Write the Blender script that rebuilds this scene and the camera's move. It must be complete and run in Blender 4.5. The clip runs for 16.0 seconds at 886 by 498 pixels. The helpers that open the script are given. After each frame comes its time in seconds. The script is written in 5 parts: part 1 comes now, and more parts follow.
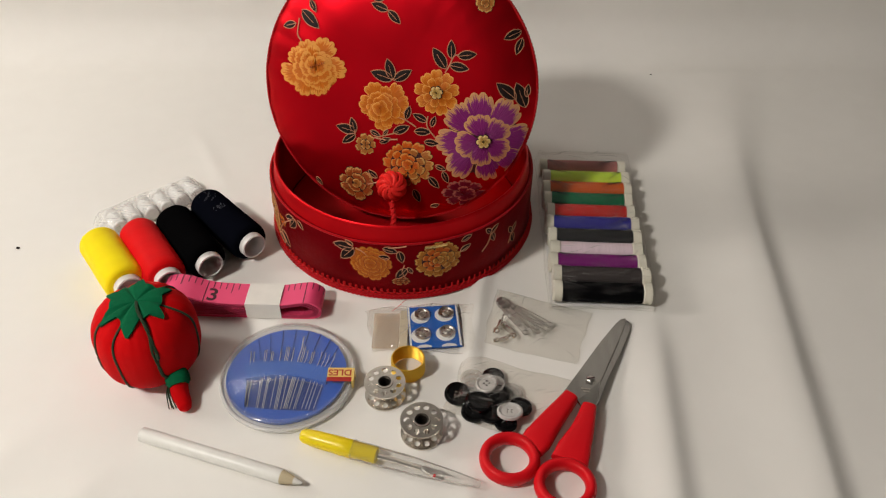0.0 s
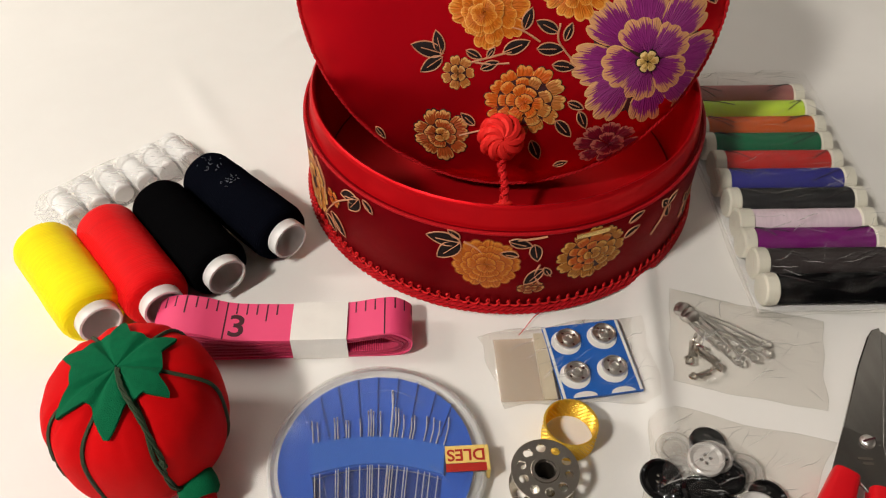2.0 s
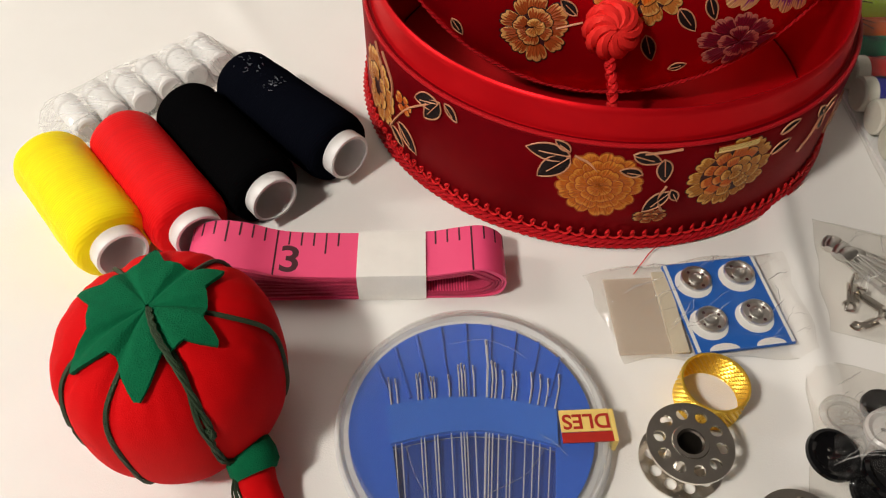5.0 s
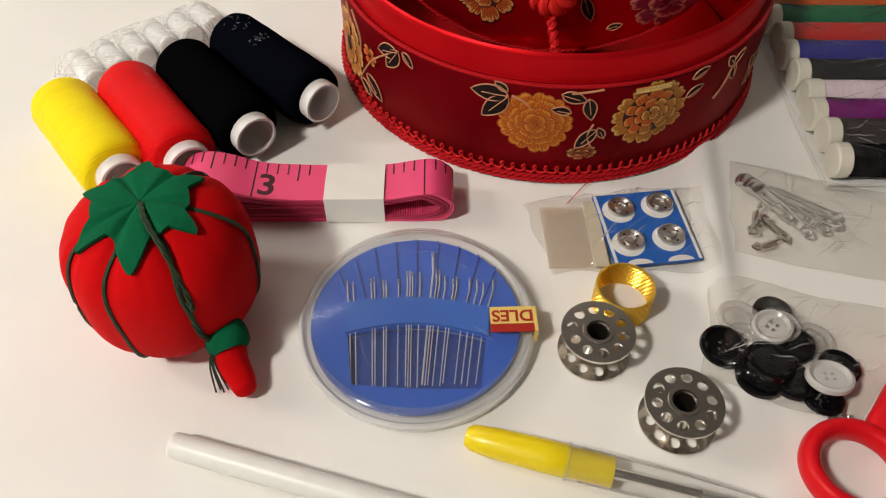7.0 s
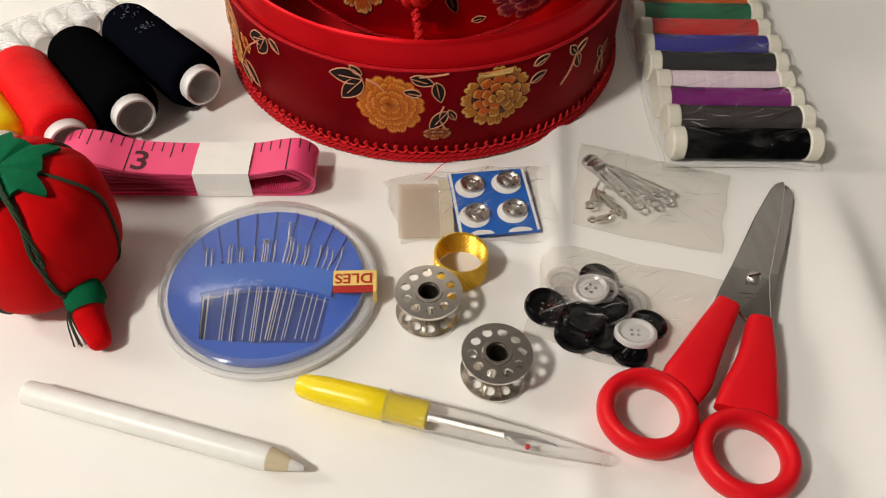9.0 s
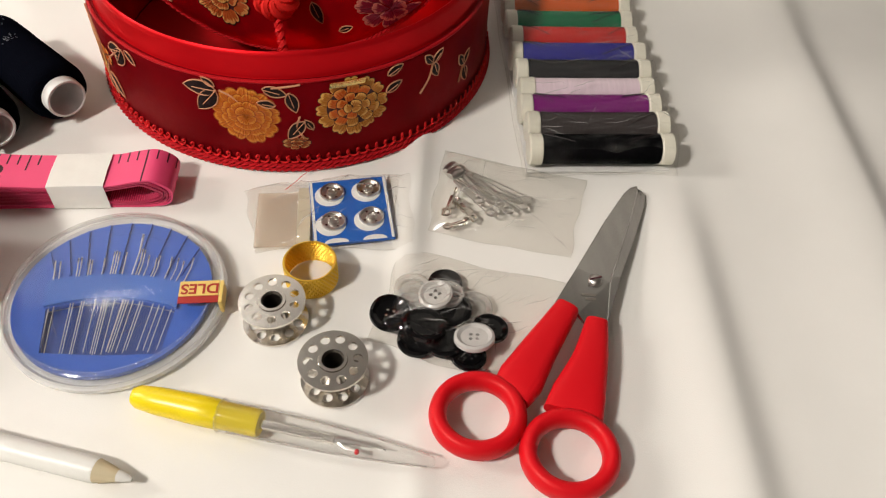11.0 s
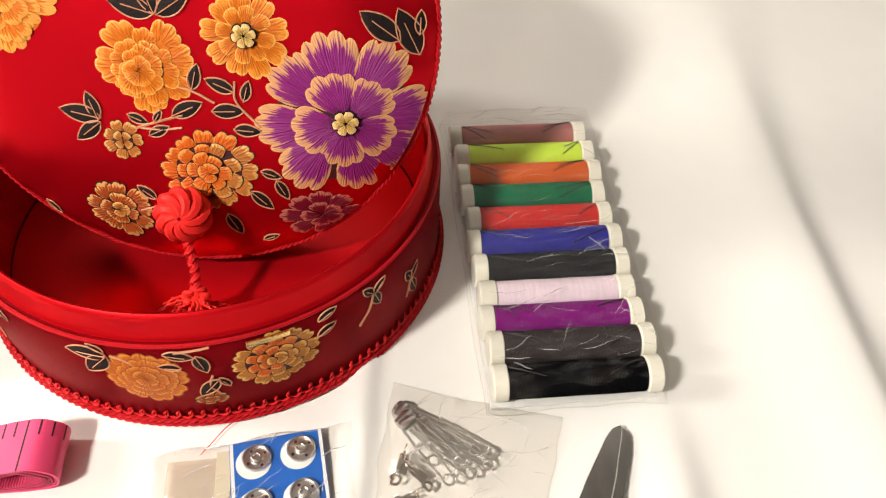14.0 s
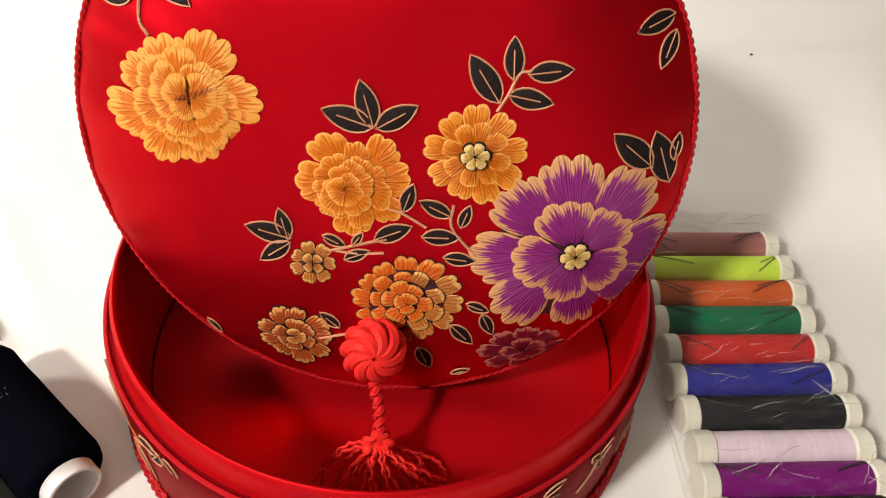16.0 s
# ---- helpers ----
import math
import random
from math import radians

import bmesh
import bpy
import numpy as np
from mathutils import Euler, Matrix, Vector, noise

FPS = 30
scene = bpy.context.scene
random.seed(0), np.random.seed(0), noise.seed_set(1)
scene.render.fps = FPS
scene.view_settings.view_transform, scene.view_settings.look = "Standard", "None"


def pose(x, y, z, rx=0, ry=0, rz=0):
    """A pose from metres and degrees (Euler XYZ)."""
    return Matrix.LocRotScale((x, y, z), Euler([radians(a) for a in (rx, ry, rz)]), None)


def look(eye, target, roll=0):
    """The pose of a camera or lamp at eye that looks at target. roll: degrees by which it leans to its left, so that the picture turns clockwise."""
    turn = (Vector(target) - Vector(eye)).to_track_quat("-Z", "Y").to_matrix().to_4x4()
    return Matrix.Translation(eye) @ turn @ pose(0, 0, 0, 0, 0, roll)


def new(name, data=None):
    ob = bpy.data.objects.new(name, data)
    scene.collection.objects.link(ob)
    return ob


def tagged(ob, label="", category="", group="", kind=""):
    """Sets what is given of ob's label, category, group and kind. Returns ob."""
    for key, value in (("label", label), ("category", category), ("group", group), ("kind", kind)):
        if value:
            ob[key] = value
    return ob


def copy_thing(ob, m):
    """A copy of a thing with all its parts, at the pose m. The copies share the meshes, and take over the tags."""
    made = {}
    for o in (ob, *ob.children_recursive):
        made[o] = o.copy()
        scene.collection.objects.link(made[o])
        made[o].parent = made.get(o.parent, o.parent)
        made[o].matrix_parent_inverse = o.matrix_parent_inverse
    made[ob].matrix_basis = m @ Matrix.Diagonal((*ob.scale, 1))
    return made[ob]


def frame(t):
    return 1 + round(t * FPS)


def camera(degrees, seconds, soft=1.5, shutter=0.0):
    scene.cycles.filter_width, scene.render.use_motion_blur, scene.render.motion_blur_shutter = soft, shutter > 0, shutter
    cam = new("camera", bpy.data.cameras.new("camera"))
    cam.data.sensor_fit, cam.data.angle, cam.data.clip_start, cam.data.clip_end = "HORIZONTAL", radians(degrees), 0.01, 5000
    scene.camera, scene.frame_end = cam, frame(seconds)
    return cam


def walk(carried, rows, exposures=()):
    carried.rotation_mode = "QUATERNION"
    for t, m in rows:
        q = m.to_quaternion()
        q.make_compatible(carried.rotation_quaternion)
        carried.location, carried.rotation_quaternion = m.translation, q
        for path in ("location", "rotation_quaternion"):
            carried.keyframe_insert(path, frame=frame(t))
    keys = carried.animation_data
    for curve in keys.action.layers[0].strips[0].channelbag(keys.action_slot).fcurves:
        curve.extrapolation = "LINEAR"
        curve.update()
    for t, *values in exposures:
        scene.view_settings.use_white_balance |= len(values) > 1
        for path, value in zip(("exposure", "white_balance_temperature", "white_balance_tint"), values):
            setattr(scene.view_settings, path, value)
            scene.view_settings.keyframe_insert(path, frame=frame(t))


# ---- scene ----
cam = camera(59.63, 16.0, soft=1.2)
PATH = [
    (0, 0.0005, -0.0003, 0.3124, 48.72, -0.53, 0.06),
    (0.5, -0.0178, 0.0438, 0.2906, 48.05, 0.38, -0.91),
    (1, -0.0313, 0.0839, 0.2646, 46.18, 0.60, -2.14),
    (1.5, -0.0459, 0.1124, 0.2396, 44.79, 0.23, -3.15),
    (2, -0.0647, 0.1343, 0.2228, 43.67, -0.35, -3.65),
    (2.5, -0.0793, 0.1481, 0.2107, 42.76, -0.45, -3.42),
    (3, -0.0835, 0.1650, 0.1973, 41.80, -0.55, -3.38),
    (3.5, -0.0842, 0.1757, 0.1859, 40.55, -0.25, -3.10),
    (4, -0.0892, 0.1783, 0.1756, 39.82, -0.60, -3.40),
    (6.5, -0.0804, 0.1308, 0.1872, 39.93, 0.45, -1.81),
    (7, -0.0725, 0.1248, 0.1890, 40.06, 0.08, -1.87),
    (7.5, -0.0603, 0.1188, 0.1922, 40.42, -0.32, -1.83),
    (8, -0.0468, 0.1108, 0.1944, 40.63, -0.45, -1.89),
    (8.5, -0.0386, 0.1048, 0.1954, 40.56, -0.75, -2.15),
    (11, 0.0073, 0.0976, 0.2025, 40.73, -2.20, -4.79),
    (11.5, 0.0184, 0.0976, 0.2020, 40.96, -2.47, -5.60),
    (12, 0.0243, 0.1072, 0.2038, 41.11, -2.62, -6.65),
    (12.5, 0.0279, 0.1306, 0.2095, 41.70, -2.33, -7.29),
    (13, 0.0227, 0.1488, 0.2100, 41.96, -2.07, -7.28),
    (13.5, 0.0285, 0.1653, 0.2126, 41.89, -2.15, -7.57),
    (14, 0.0244, 0.1833, 0.2182, 42.07, -2.07, -7.72),
    (14.5, 0.0112, 0.2028, 0.2200, 41.89, -1.96, -7.51),
    (15, -0.0052, 0.2207, 0.2159, 43.03, -2.57, -6.61),
    (15.5, -0.0213, 0.2318, 0.2130, 43.60, -2.59, -5.94),
    (16, -0.0288, 0.2368, 0.2116, 44.12, -3.08, -5.09),
]
walk(cam, [(t, pose(x, y, z, rx, ry, rz)) for t, x, y, z, rx, ry, rz in PATH],
     [(0, -0.46), (1.0, -0.34), (2.0, -0.18), (2.5, -0.35), (3.0, -0.28), (3.5, -0.26), (4.2, -0.09), (6.5, -0.66), (7, -0.34), (8, -0.15), (11, 0.01), (12.5, 0.31), (13.5, 0.70), (14.2, 0.77), (14.7, 0.62), (15.2, 0.46), (16, 0.42)])

# ---- light: a lamp over the table's near left, a weaker one in front, an added side fill, a ceiling panel behind ----
world = bpy.data.worlds.new("room_air")
world.use_nodes = True
world.node_tree.nodes["Background"].inputs[0].default_value = (1.0, 0.95, 0.9, 1)
world.node_tree.nodes["Background"].inputs[1].default_value = 0.012
scene.world = world


def area_lamp(name, eye, target, watts, size, colour):
    data = bpy.data.lights.new(name, "AREA")
    data.shape, data.size, data.energy, data.color = "DISK", size, watts, colour
    ob = new(name, data)
    ob.matrix_world = look(eye, target)
    return ob


area_lamp("ceiling_lamp", (-0.53, -0.05, 0.70), (-0.02, 0.38, 0.0), 6.8, 0.10, (1.0, 0.94, 0.86))
area_lamp("front_lamp", (-0.62, -1.15, 0.98), (-0.02, 0.38, 0.08), 2.5, 0.18, (1.0, 0.92, 0.83))
# unseen fill, added to brighten the cloth and lid on the left
area_lamp("side_fill_lamp", (-0.95, 0.46, 0.55), (-0.05, 0.42, 0.05), 4.6, 0.22, (1.0, 0.93, 0.85))
area_lamp("ceiling_panel", (-0.65, 1.60, 1.70), (-0.1, 0.3, 0.0), 11.0, 0.60, (1.0, 0.96, 0.91))


# ---- materials ----
def mat(name, colour, rough=0.5, metal=0.0, second=None, grain=400.0, mix=0.35, bump=0.0, bump_scale=1500.0,
        sheen=0.0, coat=0.0, stretch=(1, 1, 1), spec=0.5, glint=None):
    m = bpy.data.materials.new(name)
    m.use_nodes = True
    nt = m.node_tree
    b = nt.nodes["Principled BSDF"]
    b.inputs["Roughness"].default_value = rough
    b.inputs["Metallic"].default_value = metal
    b.inputs["Specular IOR Level"].default_value = spec
    b.inputs["Sheen Weight"].default_value = sheen
    if glint:
        b.inputs["Specular Tint"].default_value = (*glint, 1)
    b.inputs["Coat Weight"].default_value = coat
    co = nt.nodes.new("ShaderNodeTexCoord")
    mp = nt.nodes.new("ShaderNodeMapping")
    mp.inputs["Scale"].default_value = stretch
    nt.links.new(co.outputs["Object"], mp.inputs[0])
    n1 = nt.nodes.new("ShaderNodeTexNoise")
    n1.inputs["Scale"].default_value = grain
    n1.inputs["Detail"].default_value = 4
    n2 = nt.nodes.new("ShaderNodeTexNoise")
    n2.inputs["Scale"].default_value = grain * 0.09
    nt.links.new(mp.outputs[0], n1.inputs["Vector"])
    nt.links.new(mp.outputs[0], n2.inputs["Vector"])
    add = nt.nodes.new("ShaderNodeMath")
    add.operation = "MULTIPLY_ADD"
    add.inputs[1].default_value = 0.5
    half = nt.nodes.new("ShaderNodeMath")
    half.operation = "MULTIPLY"
    half.inputs[1].default_value = 0.5
    nt.links.new(n2.outputs[0], half.inputs[0])
    nt.links.new(n1.outputs[0], add.inputs[0])
    nt.links.new(half.outputs[0], add.inputs[2])
    ramp = nt.nodes.new("ShaderNodeMapRange")
    ramp.inputs[1].default_value, ramp.inputs[2].default_value = 0.35, 0.65
    ramp.inputs[4].default_value = mix
    nt.links.new(add.outputs[0], ramp.inputs[0])
    mx = nt.nodes.new("ShaderNodeMix")
    mx.data_type = "RGBA"
    mx.inputs[6].default_value = (*colour, 1)
    mx.inputs[7].default_value = (*(second or tuple(c * 0.6 for c in colour)), 1)
    nt.links.new(ramp.outputs[0], mx.inputs[0])
    nt.links.new(mx.outputs[2], b.inputs["Base Color"])
    if bump:
        nb = nt.nodes.new("ShaderNodeTexNoise")
        nb.inputs["Scale"].default_value = bump_scale
        nb.inputs["Detail"].default_value = 3
        nt.links.new(mp.outputs[0], nb.inputs["Vector"])
        bp = nt.nodes.new("ShaderNodeBump")
        bp.inputs["Strength"].default_value = bump
        bp.inputs["Distance"].default_value = 0.0006
        nt.links.new(nb.outputs[0], bp.inputs["Height"])
        nt.links.new(bp.outputs[0], b.inputs["Normal"])
    return m


def wound(name, colour, axis_scale, second=None, gloss=0.55, tilt=0.15, ridge_depth=0.28):
    """Thread wound round a reel along the local z axis: fine ridges across the axis."""
    m = mat(name, colour, gloss, second=second or tuple(c * 0.55 for c in colour), grain=300, mix=0.4, spec=0.12 if max(colour) > 0.05 else 0.0, glint=tuple(0.2 + 0.8 * c / max(colour) for c in colour),
            stretch=(0.35, 0.35, 3.0))
    nt = m.node_tree
    b = nt.nodes["Principled BSDF"]
    co = nt.nodes.new("ShaderNodeTexCoord")
    mp = nt.nodes.new("ShaderNodeMapping")
    mp.inputs["Rotation"].default_value = (tilt, tilt * 0.6, 0)
    w = nt.nodes.new("ShaderNodeTexWave")
    w.bands_direction = "Z"
    w.inputs["Scale"].default_value = axis_scale
    w.inputs["Distortion"].default_value = 3.0
    w.inputs["Detail"].default_value = 2
    w.inputs["Detail Scale"].default_value = 0.4
    nt.links.new(co.outputs["Object"], mp.inputs[0])
    nt.links.new(mp.outputs[0], w.inputs["Vector"])
    bp = nt.nodes.new("ShaderNodeBump")
    bp.inputs["Strength"].default_value = ridge_depth
    bp.inputs["Distance"].default_value = 0.0004
    nt.links.new(w.outputs[1], bp.inputs["Height"])
    nt.links.new(bp.outputs[0], b.inputs["Normal"])
    return m


def petal_mat(name, inner, edge, start=0.35, rough=0.5, line=None, seam=0.935, across=20):
    """Satin stitch: threads of the edge colour run inwards from the rim over the inner colour (UV: across, along)."""
    m = mat(name, inner, rough, spec=0.25)
    nt = m.node_tree
    b = nt.nodes["Principled BSDF"]
    uv = nt.nodes.new("ShaderNodeUVMap")
    sep = nt.nodes.new("ShaderNodeSeparateXYZ")
    nt.links.new(uv.outputs[0], sep.inputs[0])
    mp = nt.nodes.new("ShaderNodeMapping")
    mp.inputs["Scale"].default_value = (across, 1.1, 1)
    nt.links.new(uv.outputs[0], mp.inputs[0])
    nz = nt.nodes.new("ShaderNodeTexNoise")
    nz.inputs["Scale"].default_value = 1.0
    nz.inputs["Detail"].default_value = 2
    nt.links.new(mp.outputs[0], nz.inputs["Vector"])
    mr = nt.nodes.new("ShaderNodeMapRange")
    mr.inputs[1].default_value, mr.inputs[2].default_value = start, 1.0
    mr.inputs[3].default_value, mr.inputs[4].default_value = -0.20, 0.24
    nt.links.new(sep.outputs[1], mr.inputs[0])
    ad = nt.nodes.new("ShaderNodeMath")
    nt.links.new(nz.outputs[0], ad.inputs[0])
    nt.links.new(mr.outputs[0], ad.inputs[1])
    st = nt.nodes.new("ShaderNodeMapRange")
    st.inputs[1].default_value, st.inputs[2].default_value = 0.49, 0.57
    nt.links.new(ad.outputs[0], st.inputs[0])
    mx = nt.nodes.new("ShaderNodeMix")
    mx.data_type = "RGBA"
    mx.inputs[7].default_value = (*edge, 1)
    old = b.inputs["Base Color"].links[0].from_socket
    nt.links.new(st.outputs[0], mx.inputs[0])
    nt.links.new(old, mx.inputs[6])
    last = mx.outputs[2]
    if line:
        rim = nt.nodes.new("ShaderNodeMapRange")
        rim.inputs[1].default_value, rim.inputs[2].default_value = seam, seam + 0.02
        nt.links.new(sep.outputs[1], rim.inputs[0])
        edge_mix = nt.nodes.new("ShaderNodeMix")
        edge_mix.data_type = "RGBA"
        edge_mix.inputs[7].default_value = (*line, 1)
        nt.links.new(rim.outputs[0], edge_mix.inputs[0])
        nt.links.new(last, edge_mix.inputs[6])
        last = edge_mix.outputs[2]
    nt.links.new(last, b.inputs["Base Color"])
    bp = nt.nodes.new("ShaderNodeBump")
    bp.inputs["Strength"].default_value = 1.0
    bp.inputs["Distance"].default_value = 0.0008
    nt.links.new(nz.outputs[0], bp.inputs["Height"])
    nt.links.new(bp.outputs[0], b.inputs["Normal"])
    return m


def film(name, tint=(0.995, 0.993, 0.988), base=0.02, rough=0.12, crinkle=0.3, scale=120.0, milk=0.03, graze=0.45, cling=0.0):
    """Thin clear plastic: see-through with a sheen that grows at grazing angles."""
    m = bpy.data.materials.new(name)
    m.use_nodes = True
    nt = m.node_tree
    nt.nodes.remove(nt.nodes["Principled BSDF"])
    out = nt.nodes["Material Output"]
    tr = nt.nodes.new("ShaderNodeBsdfTransparent")
    tr.inputs[0].default_value = (*tint, 1)
    gl = nt.nodes.new("ShaderNodeBsdfGlossy")
    gl.inputs["Roughness"].default_value = rough
    df = nt.nodes.new("ShaderNodeBsdfDiffuse")
    df.inputs[0].default_value = (0.9, 0.89, 0.87, 1)
    co = nt.nodes.new("ShaderNodeTexCoord")
    nz = nt.nodes.new("ShaderNodeTexNoise")
    nz.inputs["Scale"].default_value = scale
    nz.inputs["Detail"].default_value = 3
    nz.noise_type = "RIDGED_MULTIFRACTAL"
    turn = nt.nodes.new("ShaderNodeMapping")
    turn.inputs["Rotation"].default_value = (0, 0, 0.7)
    turn.inputs["Scale"].default_value = (1.0, 0.45, 1.0)
    nt.links.new(co.outputs["Object"], turn.inputs[0])
    nt.links.new(turn.outputs[0], nz.inputs["Vector"])
    bp = nt.nodes.new("ShaderNodeBump")
    bp.inputs["Strength"].default_value = crinkle
    bp.inputs["Distance"].default_value = 0.002
    nt.links.new(nz.outputs[0], bp.inputs["Height"])
    nt.links.new(bp.outputs[0], gl.inputs["Normal"])
    lw = nt.nodes.new("ShaderNodeLayerWeight")
    lw.inputs[0].default_value = 0.5
    fr = nt.nodes.new("ShaderNodeMath")
    fr.operation = "POWER"
    fr.inputs[1].default_value = 3.0
    nt.links.new(lw.outputs["Facing"], fr.inputs[0])
    ad = nt.nodes.new("ShaderNodeMath")
    ad.operation = "MULTIPLY_ADD"
    ad.inputs[1].default_value = graze
    ad.inputs[2].default_value = base
    nt.links.new(fr.outputs[0], ad.inputs[0])
    m1 = nt.nodes.new("ShaderNodeMixShader")
    m1.inputs[0].default_value = milk
    if cling:
        # loose film looks milky, film that clings to what it covers looks clear
        lay = nt.nodes.new("ShaderNodeMapping")
        lay.inputs["Scale"].default_value = (130, 480, 60)
        lay.inputs["Rotation"].default_value = (0, 0, 0.08)
        nt.links.new(co.outputs["Object"], lay.inputs[0])
        cl = nt.nodes.new("ShaderNodeTexNoise")
        cl.inputs["Scale"].default_value = 1.0
        cl.inputs["Detail"].default_value = 5
        cl.inputs["Distortion"].default_value = 0.6
        nt.links.new(lay.outputs[0], cl.inputs["Vector"])
        far = nt.nodes.new("ShaderNodeMapRange")
        far.inputs[1].default_value, far.inputs[2].default_value = 0.48, 0.72
        far.inputs[3].default_value, far.inputs[4].default_value = milk, milk + cling
        nt.links.new(cl.outputs[0], far.inputs[0])
        nt.links.new(far.outputs[0], m1.inputs[0])
    nt.links.new(tr.outputs[0], m1.inputs[1])
    nt.links.new(df.outputs[0], m1.inputs[2])
    m2 = nt.nodes.new("ShaderNodeMixShader")
    nt.links.new(ad.outputs[0], m2.inputs[0])
    nt.links.new(m1.outputs[0], m2.inputs[1])
    nt.links.new(gl.outputs[0], m2.inputs[2])
    nt.links.new(m2.outputs[0], out.inputs[0])
    return m


CLOTH = mat("white_cloth", (0.82, 0.80, 0.765), 0.8, second=(0.75, 0.73, 0.69), grain=60, mix=0.3, bump=0.12, bump_scale=2600, spec=0.2)
WALL = mat("wall_paint", (0.36, 0.33, 0.29), 0.8, grain=20)
CEIL = mat("ceiling_paint", (0.8, 0.79, 0.77), 0.8, grain=20)
WOOD = mat("table_wood", (0.25, 0.15, 0.08), 0.5, grain=30, stretch=(1, 8, 1))
SATIN = mat("red_satin", (0.52, 0.002, 0.010), 0.42, 0.75, second=(0.46, 0.002, 0.009), grain=90, mix=0.5, bump=0.10, bump_scale=3500, spec=0.7, glint=(1.0, 0.16, 0.12))
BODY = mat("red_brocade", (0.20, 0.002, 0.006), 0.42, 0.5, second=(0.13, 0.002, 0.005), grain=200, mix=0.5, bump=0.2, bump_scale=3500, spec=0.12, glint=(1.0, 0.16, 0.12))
LINING = mat("red_lining", (0.56, 0.005, 0.010), 0.38, 0.5, second=(0.50, 0.004, 0.009), grain=120, mix=0.5, bump=0.06, bump_scale=3000, spec=0.5, glint=(1.0, 0.16, 0.12))
CORD = mat("red_cord", (0.66, 0.020, 0.022), 0.42, second=(0.5, 0.01, 0.015), grain=1500, bump=0.4, bump_scale=3000, spec=0.3, glint=(1.0, 0.16, 0.12))
BRAID = mat("red_braid", (0.46, 0.010, 0.016), 0.5, grain=1500, bump=0.5, bump_scale=3000, spec=0.3, glint=(1.0, 0.16, 0.12))
KNOT = mat("coral_red_cord", (0.80, 0.030, 0.025), 0.36, second=(0.68, 0.02, 0.02), grain=1200, bump=0.25, bump_scale=2600, spec=0.4, glint=(1.0, 0.16, 0.12))
ORANGE = petal_mat("orange_stitch", (0.60, 0.135, 0.004), (0.68, 0.225, 0.022), 0.42, line=(0.78, 0.36, 0.08), seam=0.90, across=16)
PEONY = petal_mat("peony_stitch", (0.62, 0.145, 0.005), (0.72, 0.30, 0.050), 0.36, across=20)
DULL = petal_mat("dull_orange_stitch", (0.50, 0.115, 0.006), (0.60, 0.22, 0.025), 0.5, line=(0.30, 0.05, 0.006), seam=0.90, across=12)
ORANGE2 = petal_mat("orange_gold_stitch", (0.62, 0.11, 0.008), (0.66, 0.24, 0.045), 0.45, line=(0.045, 0.008, 0.006), seam=0.92, across=9)
PURPLE = petal_mat("purple_stitch", (0.25, 0.018, 0.17), (0.60, 0.29, 0.13), 0.56, line=(0.66, 0.35, 0.14), seam=0.94, across=34)
GOLD_T = petal_mat("gold_stitch", (0.46, 0.15, 0.028), (0.66, 0.35, 0.10), 0.5, line=(0.045, 0.008, 0.006), seam=0.92, across=9)
GOLD_D = petal_mat("dull_gold_stitch", (0.48, 0.17, 0.02), (0.68, 0.36, 0.08), 0.45, line=(0.045, 0.008, 0.006), seam=0.91, across=9)
GROUND = mat("maroon_ground_stitch", (0.045, 0.004, 0.006), 0.6, grain=1500, bump=0.4)
STAR = petal_mat("pale_gold_stitch", (0.62, 0.38, 0.10), (0.72, 0.50, 0.20), 0.4, across=8)
RUST = petal_mat("rust_stitch", (0.36, 0.065, 0.012), (0.62, 0.29, 0.09), 0.42, line=(0.016, 0.005, 0.006), seam=0.90, across=11)
PLUM = petal_mat("plum_stitch", (0.17, 0.005, 0.02), (0.42, 0.12, 0.09), 0.60, line=(0.46, 0.14, 0.10), seam=0.93, across=14)
HATCH = mat("dark_red_stitch", (0.22, 0.012, 0.006), 0.6, grain=1500, bump=0.4)
BLACKT = mat("black_stitch", (0.012, 0.006, 0.006), 0.6, grain=1500, bump=0.5, spec=0.2)
PINKT = mat("pink_gold_thread", (0.60, 0.27, 0.14), 0.5, grain=2000, bump=0.4)
FOIL = mat("gold_foil", (0.85, 0.60, 0.22), 0.22, 1.0, grain=900, bump=0.2)
YELLOW_TH = wound("yellow_thread", (0.95, 0.78, 0.010), 380, second=(0.82, 0.55, 0.010))
RED_TH = wound("red_thread", (0.74, 0.008, 0.010), 380, second=(0.45, 0.004, 0.006))
BLACK_TH = wound("black_thread", (0.0025, 0.0025, 0.0028), 380, gloss=0.8)
NAVY_TH = wound("blue_black_thread", (0.0028, 0.0033, 0.006), 380, gloss=0.8)
WHITE_TH = wound("white_thread", (0.9, 0.9, 0.89), 900)
CORE = mat("white_plastic_core", (0.78, 0.77, 0.75), 0.4, grain=200, mix=0.2)
CAP = mat("ivory_plastic", (0.76, 0.73, 0.62), 0.38, grain=200, mix=0.25)
DARK_END = mat("shadowed_thread", (0.02, 0.012, 0.014), 0.6, grain=900)
LINT = mat("grey_lint", (0.16, 0.17, 0.20), 0.9)
PINK = mat("pink_vinyl", (0.82, 0.075, 0.20), 0.42, second=(0.76, 0.06, 0.17), grain=90, mix=0.5, bump=0.1, bump_scale=2500)
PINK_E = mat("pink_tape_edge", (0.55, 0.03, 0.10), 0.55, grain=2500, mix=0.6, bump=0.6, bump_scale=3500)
# printed marks, and the shade in small holes and slots
PRINT_HOLE = mat("dark_print_and_hole_shade", (0.06, 0.012, 0.018), 0.6, grain=900, mix=0.2)
